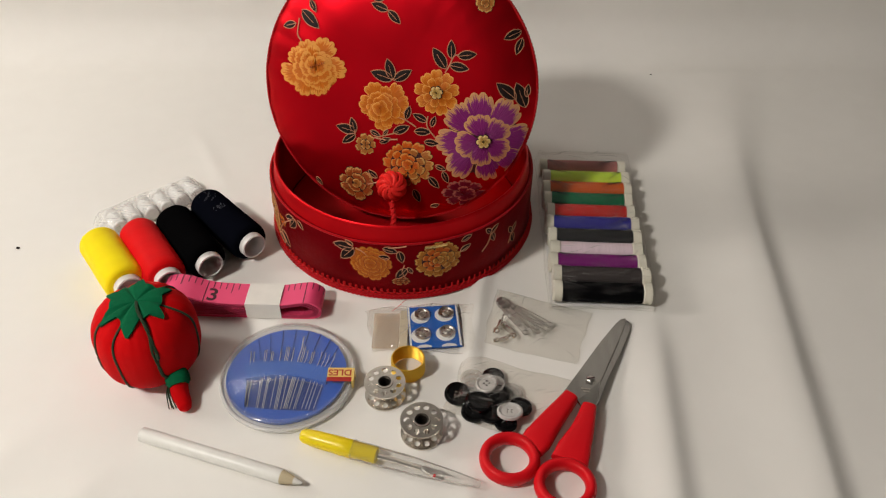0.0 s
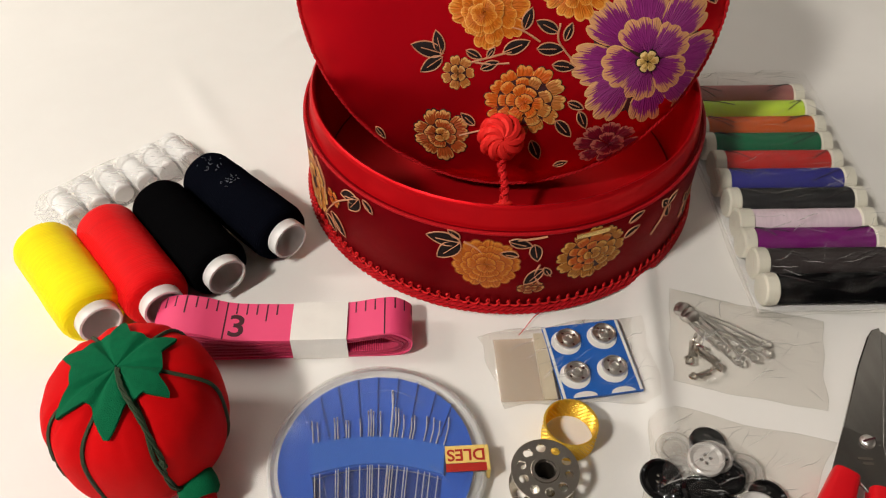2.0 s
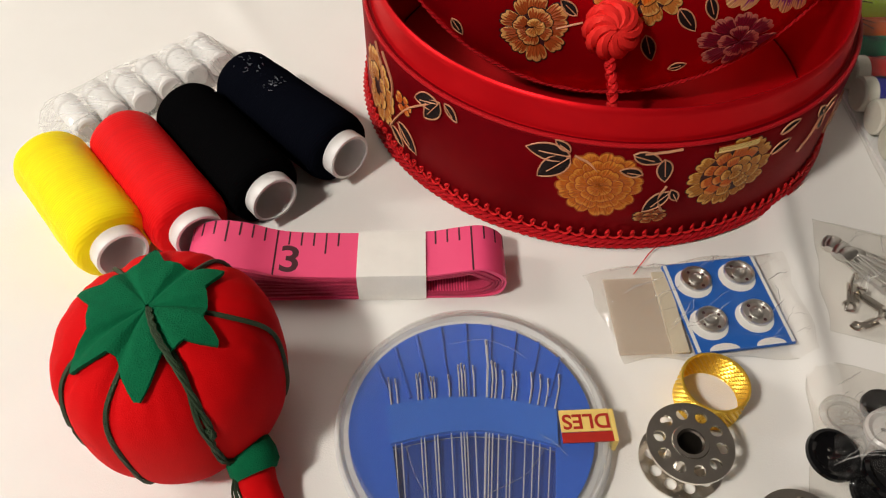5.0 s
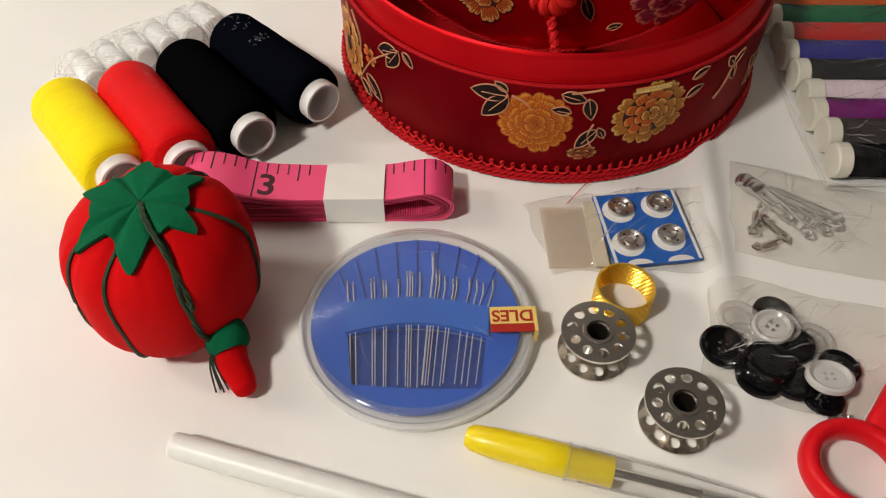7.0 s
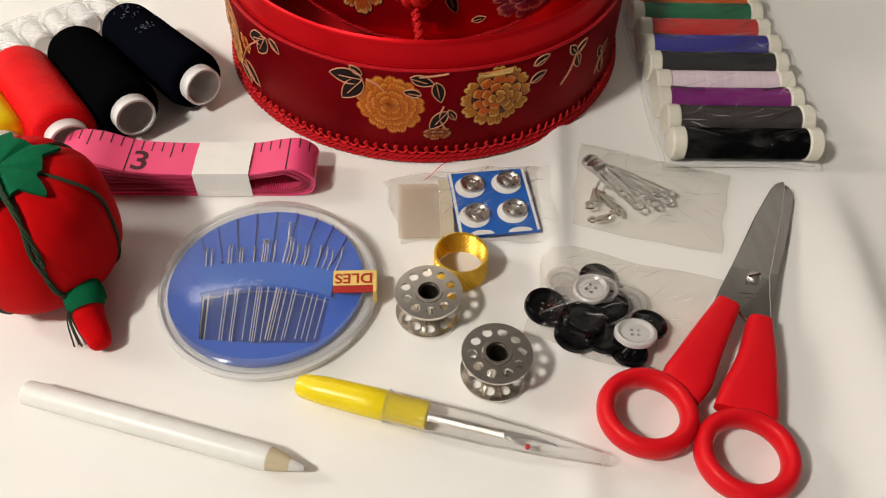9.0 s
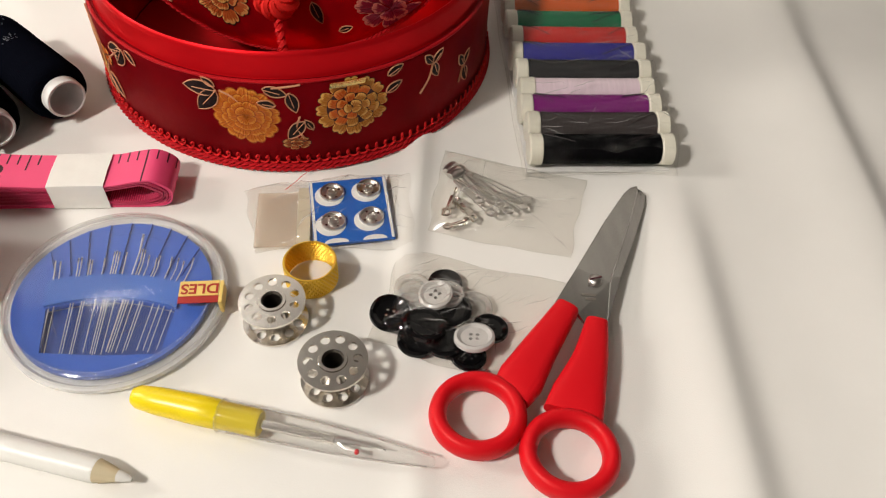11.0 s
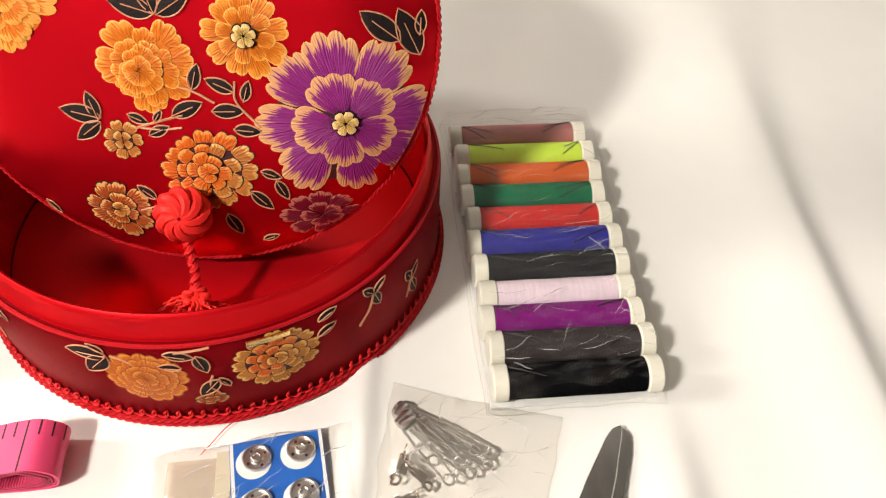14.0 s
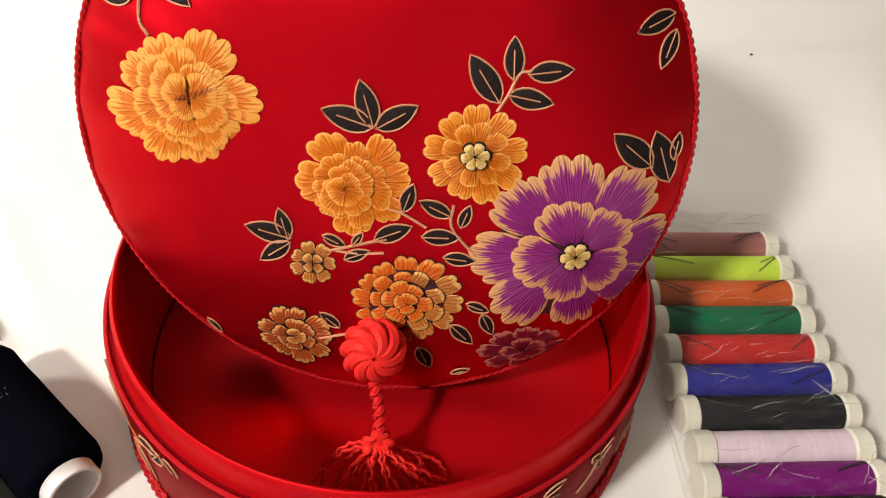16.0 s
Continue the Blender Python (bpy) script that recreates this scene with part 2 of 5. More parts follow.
PAPER = mat("white_paper", (0.80, 0.78, 0.73), 0.7, grain=150, mix=0.2, bump=0.15, bump_scale=1200)
FELT_R = mat("red_cotton", (0.60, 0.004, 0.006), 0.75, second=(0.50, 0.004, 0.006), grain=350, mix=0.6, bump=0.25, bump_scale=3500, spec=0.12, glint=(1.0, 0.2, 0.15))
FELT_G = mat("green_felt", (0.003, 0.125, 0.050), 0.9, second=(0.002, 0.085, 0.034), grain=500, mix=0.7, bump=0.5, bump_scale=2800, spec=0.1)
GREEN_CORD = mat("dark_green_cord", (0.018, 0.045, 0.014), 0.7, grain=1800, bump=0.7, bump_scale=3000)
BLUE = mat("blue_plastic", (0.012, 0.100, 0.54), 0.38, second=(0.010, 0.085, 0.48), grain=120, mix=0.4)
BLUE_L = mat("blue_plastic_band", (0.022, 0.140, 0.60), 0.42, grain=120, mix=0.25)
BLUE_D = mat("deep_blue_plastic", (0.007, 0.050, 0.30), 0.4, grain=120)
STEEL = mat("polished_steel", (0.76, 0.74, 0.71), 0.32, 1.0, grain=700, mix=0.2)
BORE_SHADE = mat("bore_shade_steel", (0.10, 0.085, 0.07), 0.35, 0.9, grain=400)
NICKEL = mat("nickel", (0.80, 0.76, 0.70), 0.18, 1.0, second=(0.58, 0.54, 0.48), grain=200, mix=0.5, bump=0.0)
BLADE = mat("brushed_blade", (0.50, 0.49, 0.47), 0.22, 1.0, second=(0.26, 0.25, 0.24), grain=260, mix=0.5, bump=0.12, bump_scale=1600, stretch=(1, 0.1, 1))
GOLD = mat("gold_metal", (0.98, 0.68, 0.10), 0.30, 0.85, second=(0.9, 0.55, 0.06), grain=900, mix=0.4)
HANDLE = mat("red_plastic", (0.62, 0.006, 0.012), 0.4, second=(0.62, 0.008, 0.016), grain=90, mix=0.4, bump=0.05, bump_scale=900, spec=0.35, glint=(1.0, 0.45, 0.4))
YELLOW_P = mat("yellow_plastic", (0.85, 0.66, 0.008), 0.32, second=(0.82, 0.60, 0.008), grain=150, mix=0.4)
WHITE_P = mat("white_pencil_paint", (0.80, 0.79, 0.75), 0.4, grain=150, mix=0.2)
WOOD_P = mat("pencil_wood", (0.62, 0.52, 0.34), 0.7, grain=500, mix=0.5, stretch=(1, 1, 0.1))
LEAD = mat("white_lead", (0.72, 0.70, 0.66), 0.6)
CARD_B = mat("blue_card", (0.010, 0.12, 0.50), 0.4, second=(0.008, 0.09, 0.42), grain=90, mix=0.5)
CARD_W = mat("white_card", (0.80, 0.79, 0.77), 0.6, grain=150, mix=0.2)
BEIGE = mat("beige_card", (0.62, 0.54, 0.40), 0.7, grain=200, mix=0.3)
BTN_K = mat("black_button", (0.003, 0.003, 0.0035), 0.10, grain=200, mix=0.3, spec=0.3)
BTN_W = mat("pearl_button", (0.52, 0.50, 0.48), 0.25, grain=200, mix=0.3)
LABEL_Y = mat("yellow_label", (0.80, 0.58, 0.16), 0.4, grain=200, mix=0.3)
LABEL_R = mat("dark_red_label", (0.42, 0.02, 0.012), 0.4)
# clear film; its grey tint also carries the shade under the bags
FILM = film("shade_tinted_bag", tint=(0.968, 0.962, 0.950), crinkle=1.0, scale=70, base=0.020, milk=0.004, rough=0.06, graze=0.4, cling=0.012)
CRIMP = film("crumpled_film", crinkle=0.2, base=0.55, milk=0.10, rough=0.08, graze=0.4)
WRAP = film("crinkled_wrap", crinkle=1.0, scale=150, base=0.016, milk=0.0, rough=0.08, graze=0.20, cling=0.03)
HAZE = film("hazy_bag", crinkle=0.8, scale=110, base=0.02, milk=0.24, rough=0.12, graze=0.2, cling=0.10)
# milky white for painted glints along film creases, and for lid scratches
GLINT_LINE = film("pale_glint_film", tint=(0.97, 0.97, 0.96), crinkle=0.3, scale=300, base=0.10, milk=0.24, rough=0.12, graze=0.5)
BEIGE_F = film("beige_film", tint=(0.93, 0.865, 0.79), crinkle=0.3, base=0.02, milk=0.16, rough=0.2)
CLEAR = film("clear_plastic", tint=(0.965, 0.965, 0.96), crinkle=0.03, scale=60, base=0.025, milk=0.04, rough=0.10, graze=1.0)
SEAM = film("sealed_edge", tint=(0.97, 0.97, 0.96), crinkle=0.2, base=0.03, milk=0.03, rough=0.15, graze=0.3)
EDGE_GLINT = film("edge_glint_film", tint=(0.93, 0.90, 0.88), crinkle=0.05, base=0.12, milk=0.16, rough=0.12, graze=0.6)
NEEDLE = mat("needle_steel", (0.80, 0.79, 0.77), 0.42, 0.55, grain=900, mix=0.15)
FROST = film("frosted_plastic", tint=(0.99, 0.99, 0.98), crinkle=0.05, scale=200, base=0.02, milk=0.6, rough=0.2)
PALE = film("translucent_button", tint=(0.93, 0.92, 0.9), crinkle=0.02, base=0.05, milk=0.22, rough=0.12)


# ---- mesh helpers ----
def part(name, bm, material, parent=None, label="", smooth=True, m=None):
    """Links a bmesh as one mesh object under its parent."""
    bmesh.ops.recalc_face_normals(bm, faces=bm.faces)
    me = bpy.data.meshes.new(name)
    bm.to_mesh(me)
    bm.free()
    me.materials.append(material)
    if smooth:
        me.polygons.foreach_set("use_smooth", [True] * len(me.polygons))
        me.set_sharp_from_angle(angle=radians(40))
    ob = new(name, me)
    if parent:
        ob.parent = parent
    if m:
        ob.matrix_basis = m
    if label:
        tagged(ob, label)
    return ob


def thing(name, m, label, category, group="", kind=""):
    ob = new(name)
    ob.empty_display_size = 0.01
    ob.matrix_basis = m
    return tagged(ob, label, category, group, kind)


def lathe(profile, seg=48, bm=None, shape=None):
    """Turns a profile of (radius, z) round z; shape(angle, radius, z) may bend it."""
    bm = bm or bmesh.new()
    rings = []
    for r, z in profile:
        if r < 1e-7:
            rings.append([bm.verts.new((0, 0, z))])
            continue
        ring = []
        for i in range(seg):
            a = 2 * math.pi * i / seg
            q = shape(a, r, z) if shape else (r * math.cos(a), r * math.sin(a), z)
            ring.append(bm.verts.new(q))
        rings.append(ring)
    for a, b in zip(rings, rings[1:]):
        for i in range(seg):
            j = (i + 1) % seg
            if len(a) == 1 and len(b) > 1:
                bm.faces.new((a[0], b[i], b[j]))
            elif len(b) == 1 and len(a) > 1:
                bm.faces.new((a[i], a[j], b[0]))
            elif len(a) > 1:
                bm.faces.new((a[i], a[j], b[j], b[i]))
    return bm


def sweep(points, radius, seg=6, bm=None, closed=False, flat=1.0, up=(0, 0, 1)):
    """A tube along points; radius a number or one for each point; flat squeezes it along up."""
    bm = bm or bmesh.new()
    pts = [Vector(p) for p in points]
    n = len(pts)
    rings = []
    for i, p in enumerate(pts):
        a = pts[(i - 1) % n] if closed or i else pts[0]
        b = pts[(i + 1) % n] if closed or i < n - 1 else pts[-1]
        d = (b - a).normalized()
        side = d.cross(Vector(up))
        if side.length < 1e-5:
            side = d.cross(Vector((1, 0.3, 0)))
        side.normalize()
        top = side.cross(d)
        r = radius[i] if isinstance(radius, (list, tuple)) else radius
        rings.append([bm.verts.new(p + side * (r * math.cos(2 * math.pi * k / seg)) + top * (r * flat * math.sin(2 * math.pi * k / seg)))
                      for k in range(seg)])
    pairs = list(zip(rings, rings[1:])) + ([(rings[-1], rings[0])] if closed else [])
    for a, b in pairs:
        for k in range(seg):
            bm.faces.new((a[k], a[(k + 1) % seg], b[(k + 1) % seg], b[k]))
    if not closed:
        bm.faces.new(rings[0])
        bm.faces.new(list(reversed(rings[-1])))
    return bm


def block(x0, x1, y0, y1, z0, z1, bevel=0.0, bm=None):
    made = bm or bmesh.new()
    res = bmesh.ops.create_cube(made, size=1)
    for v in res["verts"]:
        v.co = Vector(((x0 + x1) / 2 + v.co.x * (x1 - x0), (y0 + y1) / 2 + v.co.y * (y1 - y0), (z0 + z1) / 2 + v.co.z * (z1 - z0)))
    if bevel:
        edges = {e for v in res["verts"] for e in v.link_edges}
        bmesh.ops.bevel(made, geom=list(edges), offset=bevel, segments=2, profile=0.7, affect="EDGES")
    return made


def circle(cx, cy, r, n=24, ry=None):
    return [(cx + r * math.cos(2 * math.pi * i / n), cy + (ry or r) * math.sin(2 * math.pi * i / n)) for i in range(n)]


def plate(outer, holes, z0, z1, bm=None):
    """A flat plate of that outline, with holes through it."""
    bm = bm or bmesh.new()
    layers = []
    for z in (z0, z1):
        loops, edges = [], []
        for loop in [outer, *holes]:
            vs = [bm.verts.new((x, y, z)) for x, y in loop]
            edges += [bm.edges.new((vs[i], vs[(i + 1) % len(vs)])) for i in range(len(vs))]
            loops.append(vs)
        bmesh.ops.triangle_fill(bm, use_beauty=True, use_dissolve=False, edges=edges)
        layers.append(loops)
    for low, high in zip(*layers):
        for i in range(len(low)):
            j = (i + 1) % len(low)
            bm.faces.new((low[i], low[j], high[j], high[i]))
    return bm


def smooth_line(pts, n=8):
    """Catmull-Rom through the points."""
    pts = [Vector(p) for p in pts]
    out = []
    ext = [2 * pts[0] - pts[1], *pts, 2 * pts[-1] - pts[-2]]
    for i in range(1, len(ext) - 2):
        a, b, c, d = ext[i - 1:i + 3]
        for k in range(n):
            t = k / n
            out.append(0.5 * (2 * b + (c - a) * t + (2 * a - 5 * b + 4 * c - d) * t * t + (3 * b - a - 3 * c + d) * t ** 3))
    out.append(pts[-1])
    return out


def lettering(text, size, material, parent, m, label=""):
    """Flat letters in Blender's own font, as a mesh part."""
    cu = bpy.data.curves.new("letters", "FONT")
    cu.body, cu.size, cu.align_x, cu.align_y = text, size, "CENTER", "CENTER"
    cu.extrude = 0.00004
    cu.offset = size * 0.018
    tmp = bpy.data.objects.new("letters", cu)
    scene.collection.objects.link(tmp)
    bpy.context.view_layer.update()
    me = bpy.data.meshes.new_from_object(tmp.evaluated_get(bpy.context.evaluated_depsgraph_get()))
    bpy.data.objects.remove(tmp)
    me.materials.clear()
    me.materials.append(material)
    ob = new("printed_letters", me)
    ob.parent = parent
    ob.matrix_basis = m
    return tagged(ob, label) if label else ob


def lying(x0, y0, x1, y1, z):
    """Pose whose local z runs from (x0, y0) to (x1, y1), lying at height z."""
    d = Vector((x1 - x0, y1 - y0, 0)).normalized()
    q = d.to_track_quat("Z", "Y")
    return Matrix.Translation((x0, y0, z)) @ q.to_matrix().to_4x4()


# ---- the setting: room, table, cloth ----
tagged(part("wall_north", block(-2.2, 2.2, 2.0, 2.1, -0.75, 1.75), WALL, smooth=False), kind="structure")
tagged(part("wall_south", block(-2.2, 2.2, -2.1, -2.0, -0.75, 1.75), WALL, smooth=False), kind="structure")
tagged(part("wall_west", block(-2.3, -2.2, -2.1, 2.1, -0.75, 1.75), WALL, smooth=False), kind="structure")
tagged(part("wall_east", block(2.2, 2.3, -2.1, 2.1, -0.75, 1.75), WALL, smooth=False), kind="structure")
tagged(part("ceiling", block(-2.3, 2.3, -2.1, 2.1, 1.75, 1.85), CEIL, smooth=False), kind="structure")
tagged(part("floor", block(-2.3, 2.3, -2.1, 2.1, -0.85, -0.75), WOOD, smooth=False), kind="structure")
tagged(part("table_top", block(-0.8, 0.8, -0.5, 0.68, -0.04, -0.004, 0.003), WOOD), "dark wooden table under a white cloth", "table", kind="structure")


def ridge(x, centre, left, right):
    """A fold's height: a long slope on its left, a short one on its right."""
    d = x - centre
    w = left if d < 0 else right
    return math.exp(-(d / w) ** 2)


def fade(v, a, b, soft):
    return 1 / (1 + math.exp(-(v - a) / soft)) / (1 + math.exp((v - b) / soft))


def cloth_height(x, y):
    h = 0.0
    fa = 0.1925 + 0.115 * (y - 0.33) + 0.27 * max(0, y - 0.42) ** 1.5
    h += 0.0056 * ridge(x, fa + 0.001, 0.025, 0.0085 + 0.08 * max(0, y - 0.38)) * fade(y, -0.3, 0.50, 0.04)
    fb = 0.113 + 0.10 * (y - 0.24)
    h += 0.0046 * ridge(x, fb, 0.013, 0.008) * fade(y, -0.4, 0.285, 0.012) * fade(x, 0.085, 0.3, 0.004)
    h += 0.0016 * ridge(x, 0.0155 + 0.03 * (y - 0.2), 0.006, 0.005) * (fade(y, -0.2, 0.195, 0.010) )
    h += 0.0030 * ridge(x, 0.0195 + 0.14 * (y - 0.279), 0.0055, 0.0045) * fade(y, 0.262, 0.345, 0.006)
    h += 0.0025 * ridge(x, 0.285 + 0.25 * (y - 0.3), 0.03, 0.02) * fade(y, -0.2, 0.46, 0.03)
    h += 0.0016 * ridge(x, -0.190 - 0.45 * (0.235 - y), 0.010, 0.012) * fade(y, -0.2, 0.225, 0.01)
    h += 0.0016 * ridge(x, -0.150 - 0.75 * (0.20 - y), 0.012, 0.009) * fade(y, -0.2, 0.195, 0.008)
    h += 0.0016 * ridge(y, 0.575 + 0.06 * (x - 0.17), 0.012, 0.007) * fade(x, 0.10, 0.32, 0.02)
    h += 0.0012 * ridge(x + 0.5 * (y - 0.44), -0.155, 0.006, 0.006) * fade(y, 0.425, 0.47, 0.006)
    h += 0.0010 * ridge(x - 0.8 * (y - 0.5), -0.13, 0.005, 0.004) * fade(y, 0.50, 0.54, 0.006)
    far = fade(x, -2, -0.22, 0.02) + fade(y, 0.48, 3, 0.02) + fade(x, 0.15, 2, 0.02)
    h += min(1, far) * 0.0016 * noise.noise((x * 9, y * 9, 0.3))
    return h + 0.00032 * noise.noise((x * 40, y * 40, 1.7)) - 0.0002


def tablecloth():
    bm = bmesh.new()
    nx, ns = 560, 400
    grid = []
    for j in range(ns + 1):
        s = -0.40 + 1.52 * j / ns
        row = []
        for i in range(nx + 1):
            x = -0.62 + 1.24 * i / nx
            bend, rad = 0.585 + 0.015 * x, 0.035
            if s < bend:
                q = (x, s, cloth_height(x, s))
            else:
                a = min((s - bend) / rad, math.pi / 2 - 0.06)
                rest = max(0, s - bend - rad * (math.pi / 2 - 0.06))
                w = 0.004 * noise.noise((x * 7, s * 2, 4.0)) * min(1, (s - bend) / 0.05)
                h = cloth_height(x, bend) * max(0, 1 - (s - bend) / 0.03)
                q = (x, bend + rad * math.sin(a) + 0.06 * rest + w, h + rad * (1 - math.cos(a)) + rest)
            row.append(bm.verts.new(q))
        grid.append(row)
    for a, b in zip(grid, grid[1:]):
        for i in range(nx):
            bm.faces.new((a[i], a[i + 1], b[i + 1], b[i]))
    return part("tablecloth", bm, CLOTH)


tagged(tablecloth(), "white cotton cloth with soft folds, drawn up behind", "tablecloth", kind="structure")

# ---- embroidery, on any curved surface place(u, v, lift) ----
def petal(place, cx, cy, ang, r0, r1, half, material, parent, lift, squash=1.0, name="petal", puff=1.0, lobes=3, curl=0.0):
    """One stitched petal from radius r0 to r1, half its angular width, with a lobed rim that may lean to one side."""
    bm = bmesh.new()
    uvl = bm.loops.layers.uv.new("UVMap")
    nu, nv = 6 * lobes, 6
    deep = 0.075 if lobes > 1 else 0.0
    rows = []
    for j in range(nv + 1):
        v = j / nv
        row = []
        for i in range(nu + 1):
            u = -1 + 2 * i / nu
            tip = 0.66 + 0.34 * max(0.0, 1 - abs(u) ** 2.6) ** 0.5 + deep * (abs(math.sin((u + 1) * lobes * math.pi / 2)) ** 0.7 - 1) * (1 - abs(u) ** 6) + curl * u
            r = r0 + (r1 * tip - r0) * v
            wide = half * (0.72 + 0.28 * math.sin(min(1, v * 1.2) * math.pi / 2))
            a = ang + u * wide
            h = lift + 0.00030 * (1 - u ** 4) * math.sin(math.pi * (0.1 + 0.85 * v)) * (r1 / 0.012) ** 0.3
            if j == nv or abs(u) == 1:
                h = lift - 0.0001
            side = abs(u) ** 8 * min(1.0, max(0.0, (v - 0.3) / 0.4))
            row.append((bm.verts.new(place(cx + r * math.cos(a), cy + squash * r * math.sin(a), h * puff)), (0.5 + 0.5 * u, 1 - (1 - v) * (1 - side))))
        rows.append(row)
    for a, b in zip(rows, rows[1:]):
        for i in range(nu):
            f = bm.faces.new((a[i][0], a[i + 1][0], b[i + 1][0], b[i][0]))
            for loop, q in zip(f.loops, (a[i], a[i + 1], b[i + 1], b[i])):
                loop[uvl].uv = q[1]
    return part(name, bm, material, parent)


def flower(place, cx, cy, r, tiers, parent, label, under, squash=1.0, core=None, turn=0.0, puff=0.7, star=0.17, wide=1.10, loose=0.4, heart=(0, 0), reach=0.84):
    """tiers: (petals, inner share, outer share, material or (near side, far side), lobes), the outer tier first.
    A stitched ground lies under the petals; heart is where the inner tiers gather; wide the petals' overlap."""
    bm = bmesh.new()
    n = tiers[0][0]
    seg = n * 10
    mid = bm.verts.new(place(cx, cy, 0.00025))
    rings = []
    for k in (0.35, 0.7, 1.0):
        ring = []
        for i in range(seg):
            a = 2 * math.pi * i / seg
            q = ((a - turn) * n / (2 * math.pi)) % 1.0
            rr = r * reach * k * (0.93 - 0.15 * abs(2 * ((q + 0.5) % 1.0) - 1) ** 2.4)
            ring.append(bm.verts.new(place(cx + rr * math.cos(a), cy + squash * rr * math.sin(a), 0.00025 if k < 1 else 0.0001)))
        rings.append(ring)
    for i in range(seg):
        bm.faces.new((mid, rings[0][i], rings[0][(i + 1) % seg]))
        for a, b in zip(rings, rings[1:]):
            bm.faces.new((a[i], a[(i + 1) % seg], b[(i + 1) % seg], b[i]))
    base = part("flower", bm, under, parent, label)
    last = max(1, len(tiers) - 1)
    for t, (count, a0, a1, material, lobes) in enumerate(tiers):
        hx, hy = cx + heart[0] * r * t / last, cy + heart[1] * r * t / last
        for i in range(count):
            ang = turn + 2 * math.pi * (i + 0.5 * (t % 2)) / count + random.uniform(-loose, loose) / count
            shift = 0.05 * r * loose
            fill = material
            if isinstance(material, tuple):
                fill = material[1 if math.cos(ang + 0.3) + random.uniform(-0.3, 0.3) > 0.25 else 0]
            petal(place, hx + random.uniform(-shift, shift), hy + random.uniform(-shift, shift), ang, r * a0, r * a1 * random.uniform(1 - 0.14 * loose, 1 + 0.10 * loose),
                  math.pi / count * wide * random.uniform(1 - 0.1 * loose, 1 + 0.14 * loose), fill, base,
                  0.0004 + 0.00042 * t + 0.00010 * (i % 3), squash, puff=puff, lobes=lobes, curl=random.uniform(-0.10, 0.10) * loose)
    if core:
        top = 0.0006 + 0.00042 * len(tiers)
        for i in range(6):
            petal(place, cx, cy, turn + i * math.pi / 3, 0, r * star * 1.12, 0.56, BLACKT, base, top, squash, "star_outline", lobes=1)
        for i in range(6):
            petal(place, cx, cy, turn + i * math.pi / 3, r * star * 0.12, r * star, 0.54, core, base, top + 0.00045, squash, "stamen", lobes=1)
    return base


def leaf(place, x0, y0, x1, y1, parent, fat=0.30):
    """A black leaf with a pink-gold thread round it and a rib."""
    d = Vector((x1 - x0, y1 - y0))
    s = Vector((-d.y, d.x)) * fat
    n = 8
    bm = bmesh.new()
    rows, rim = [], []
    for i in range(n + 1):
        t = i / n
        w = math.sin(math.pi * t ** 0.85) ** 0.8 if 0 < t < 1 else 0.0
        c = Vector((x0, y0)) + d * t
        row = [c - s * w, c, c + s * w] if w else [c]
        rows.append([bm.verts.new(place(q.x, q.y, 0.0003 + (0.0004 if k == 1 and w else 0))) for k, q in enumerate(row)])
        rim.append((c - s * w, c + s * w))
    for a, b in zip(rows, rows[1:]):
        if len(a) == 1:
            bm.faces.new((a[0], b[0], b[1])), bm.faces.new((a[0], b[1], b[2]))
        elif len(b) == 1:
            bm.faces.new((a[0], b[0], a[1])), bm.faces.new((a[1], b[0], a[2]))
        else:
            for k in (0, 1):
                bm.faces.new((a[k], a[k + 1], b[k + 1], b[k]))
    ob = part("leaf", bm, BLACKT, parent)
    loop = [q[0] for q in rim] + [q[1] for q in reversed(rim[1:-1])]
    wide = min(0.00025, 0.035 * d.length + 0.00010)
    bm = sweep([place(q.x, q.y, 0.0004) for q in loop], wide, 5, closed=True, up=(0.1, -0.9, 0.3))
    sweep([place(x0 + d.x * t, y0 + d.y * t, 0.0009) for t in (0.0, 0.25, 0.5, 0.7)], wide * 0.7, 4, bm, up=(0.1, -0.9, 0.3))
    part("outline", bm, PINKT, ob, "pink-gold stitched outline")
    return ob


def stem(place, pts, parent, r=0.0004, material=None):
    line = smooth_line([(x, y, 0) for x, y in pts], 5)
    part("stem", sweep([place(p.x, p.y, 0.0003) for p in line], r, 5, up=(0.1, -0.9, 0.3)), material or PINKT, parent)

# ---- the sewing box ----
BOX = (-0.0226, 0.3940)
BODY_R = 0.0817


def side_place(deg, z, lift):
    """A spot on the box's outer wall: degrees from the front, height, lift from the cloth."""
    a = radians(deg)
    r = BODY_R + lift
    return Vector((r * math.sin(a), -r * math.cos(a), z))


def side_mm(u, v, lift):
    """The same wall unrolled: u along the wall in metres."""
    return side_place(math.degrees(u / BODY_R), v, lift)


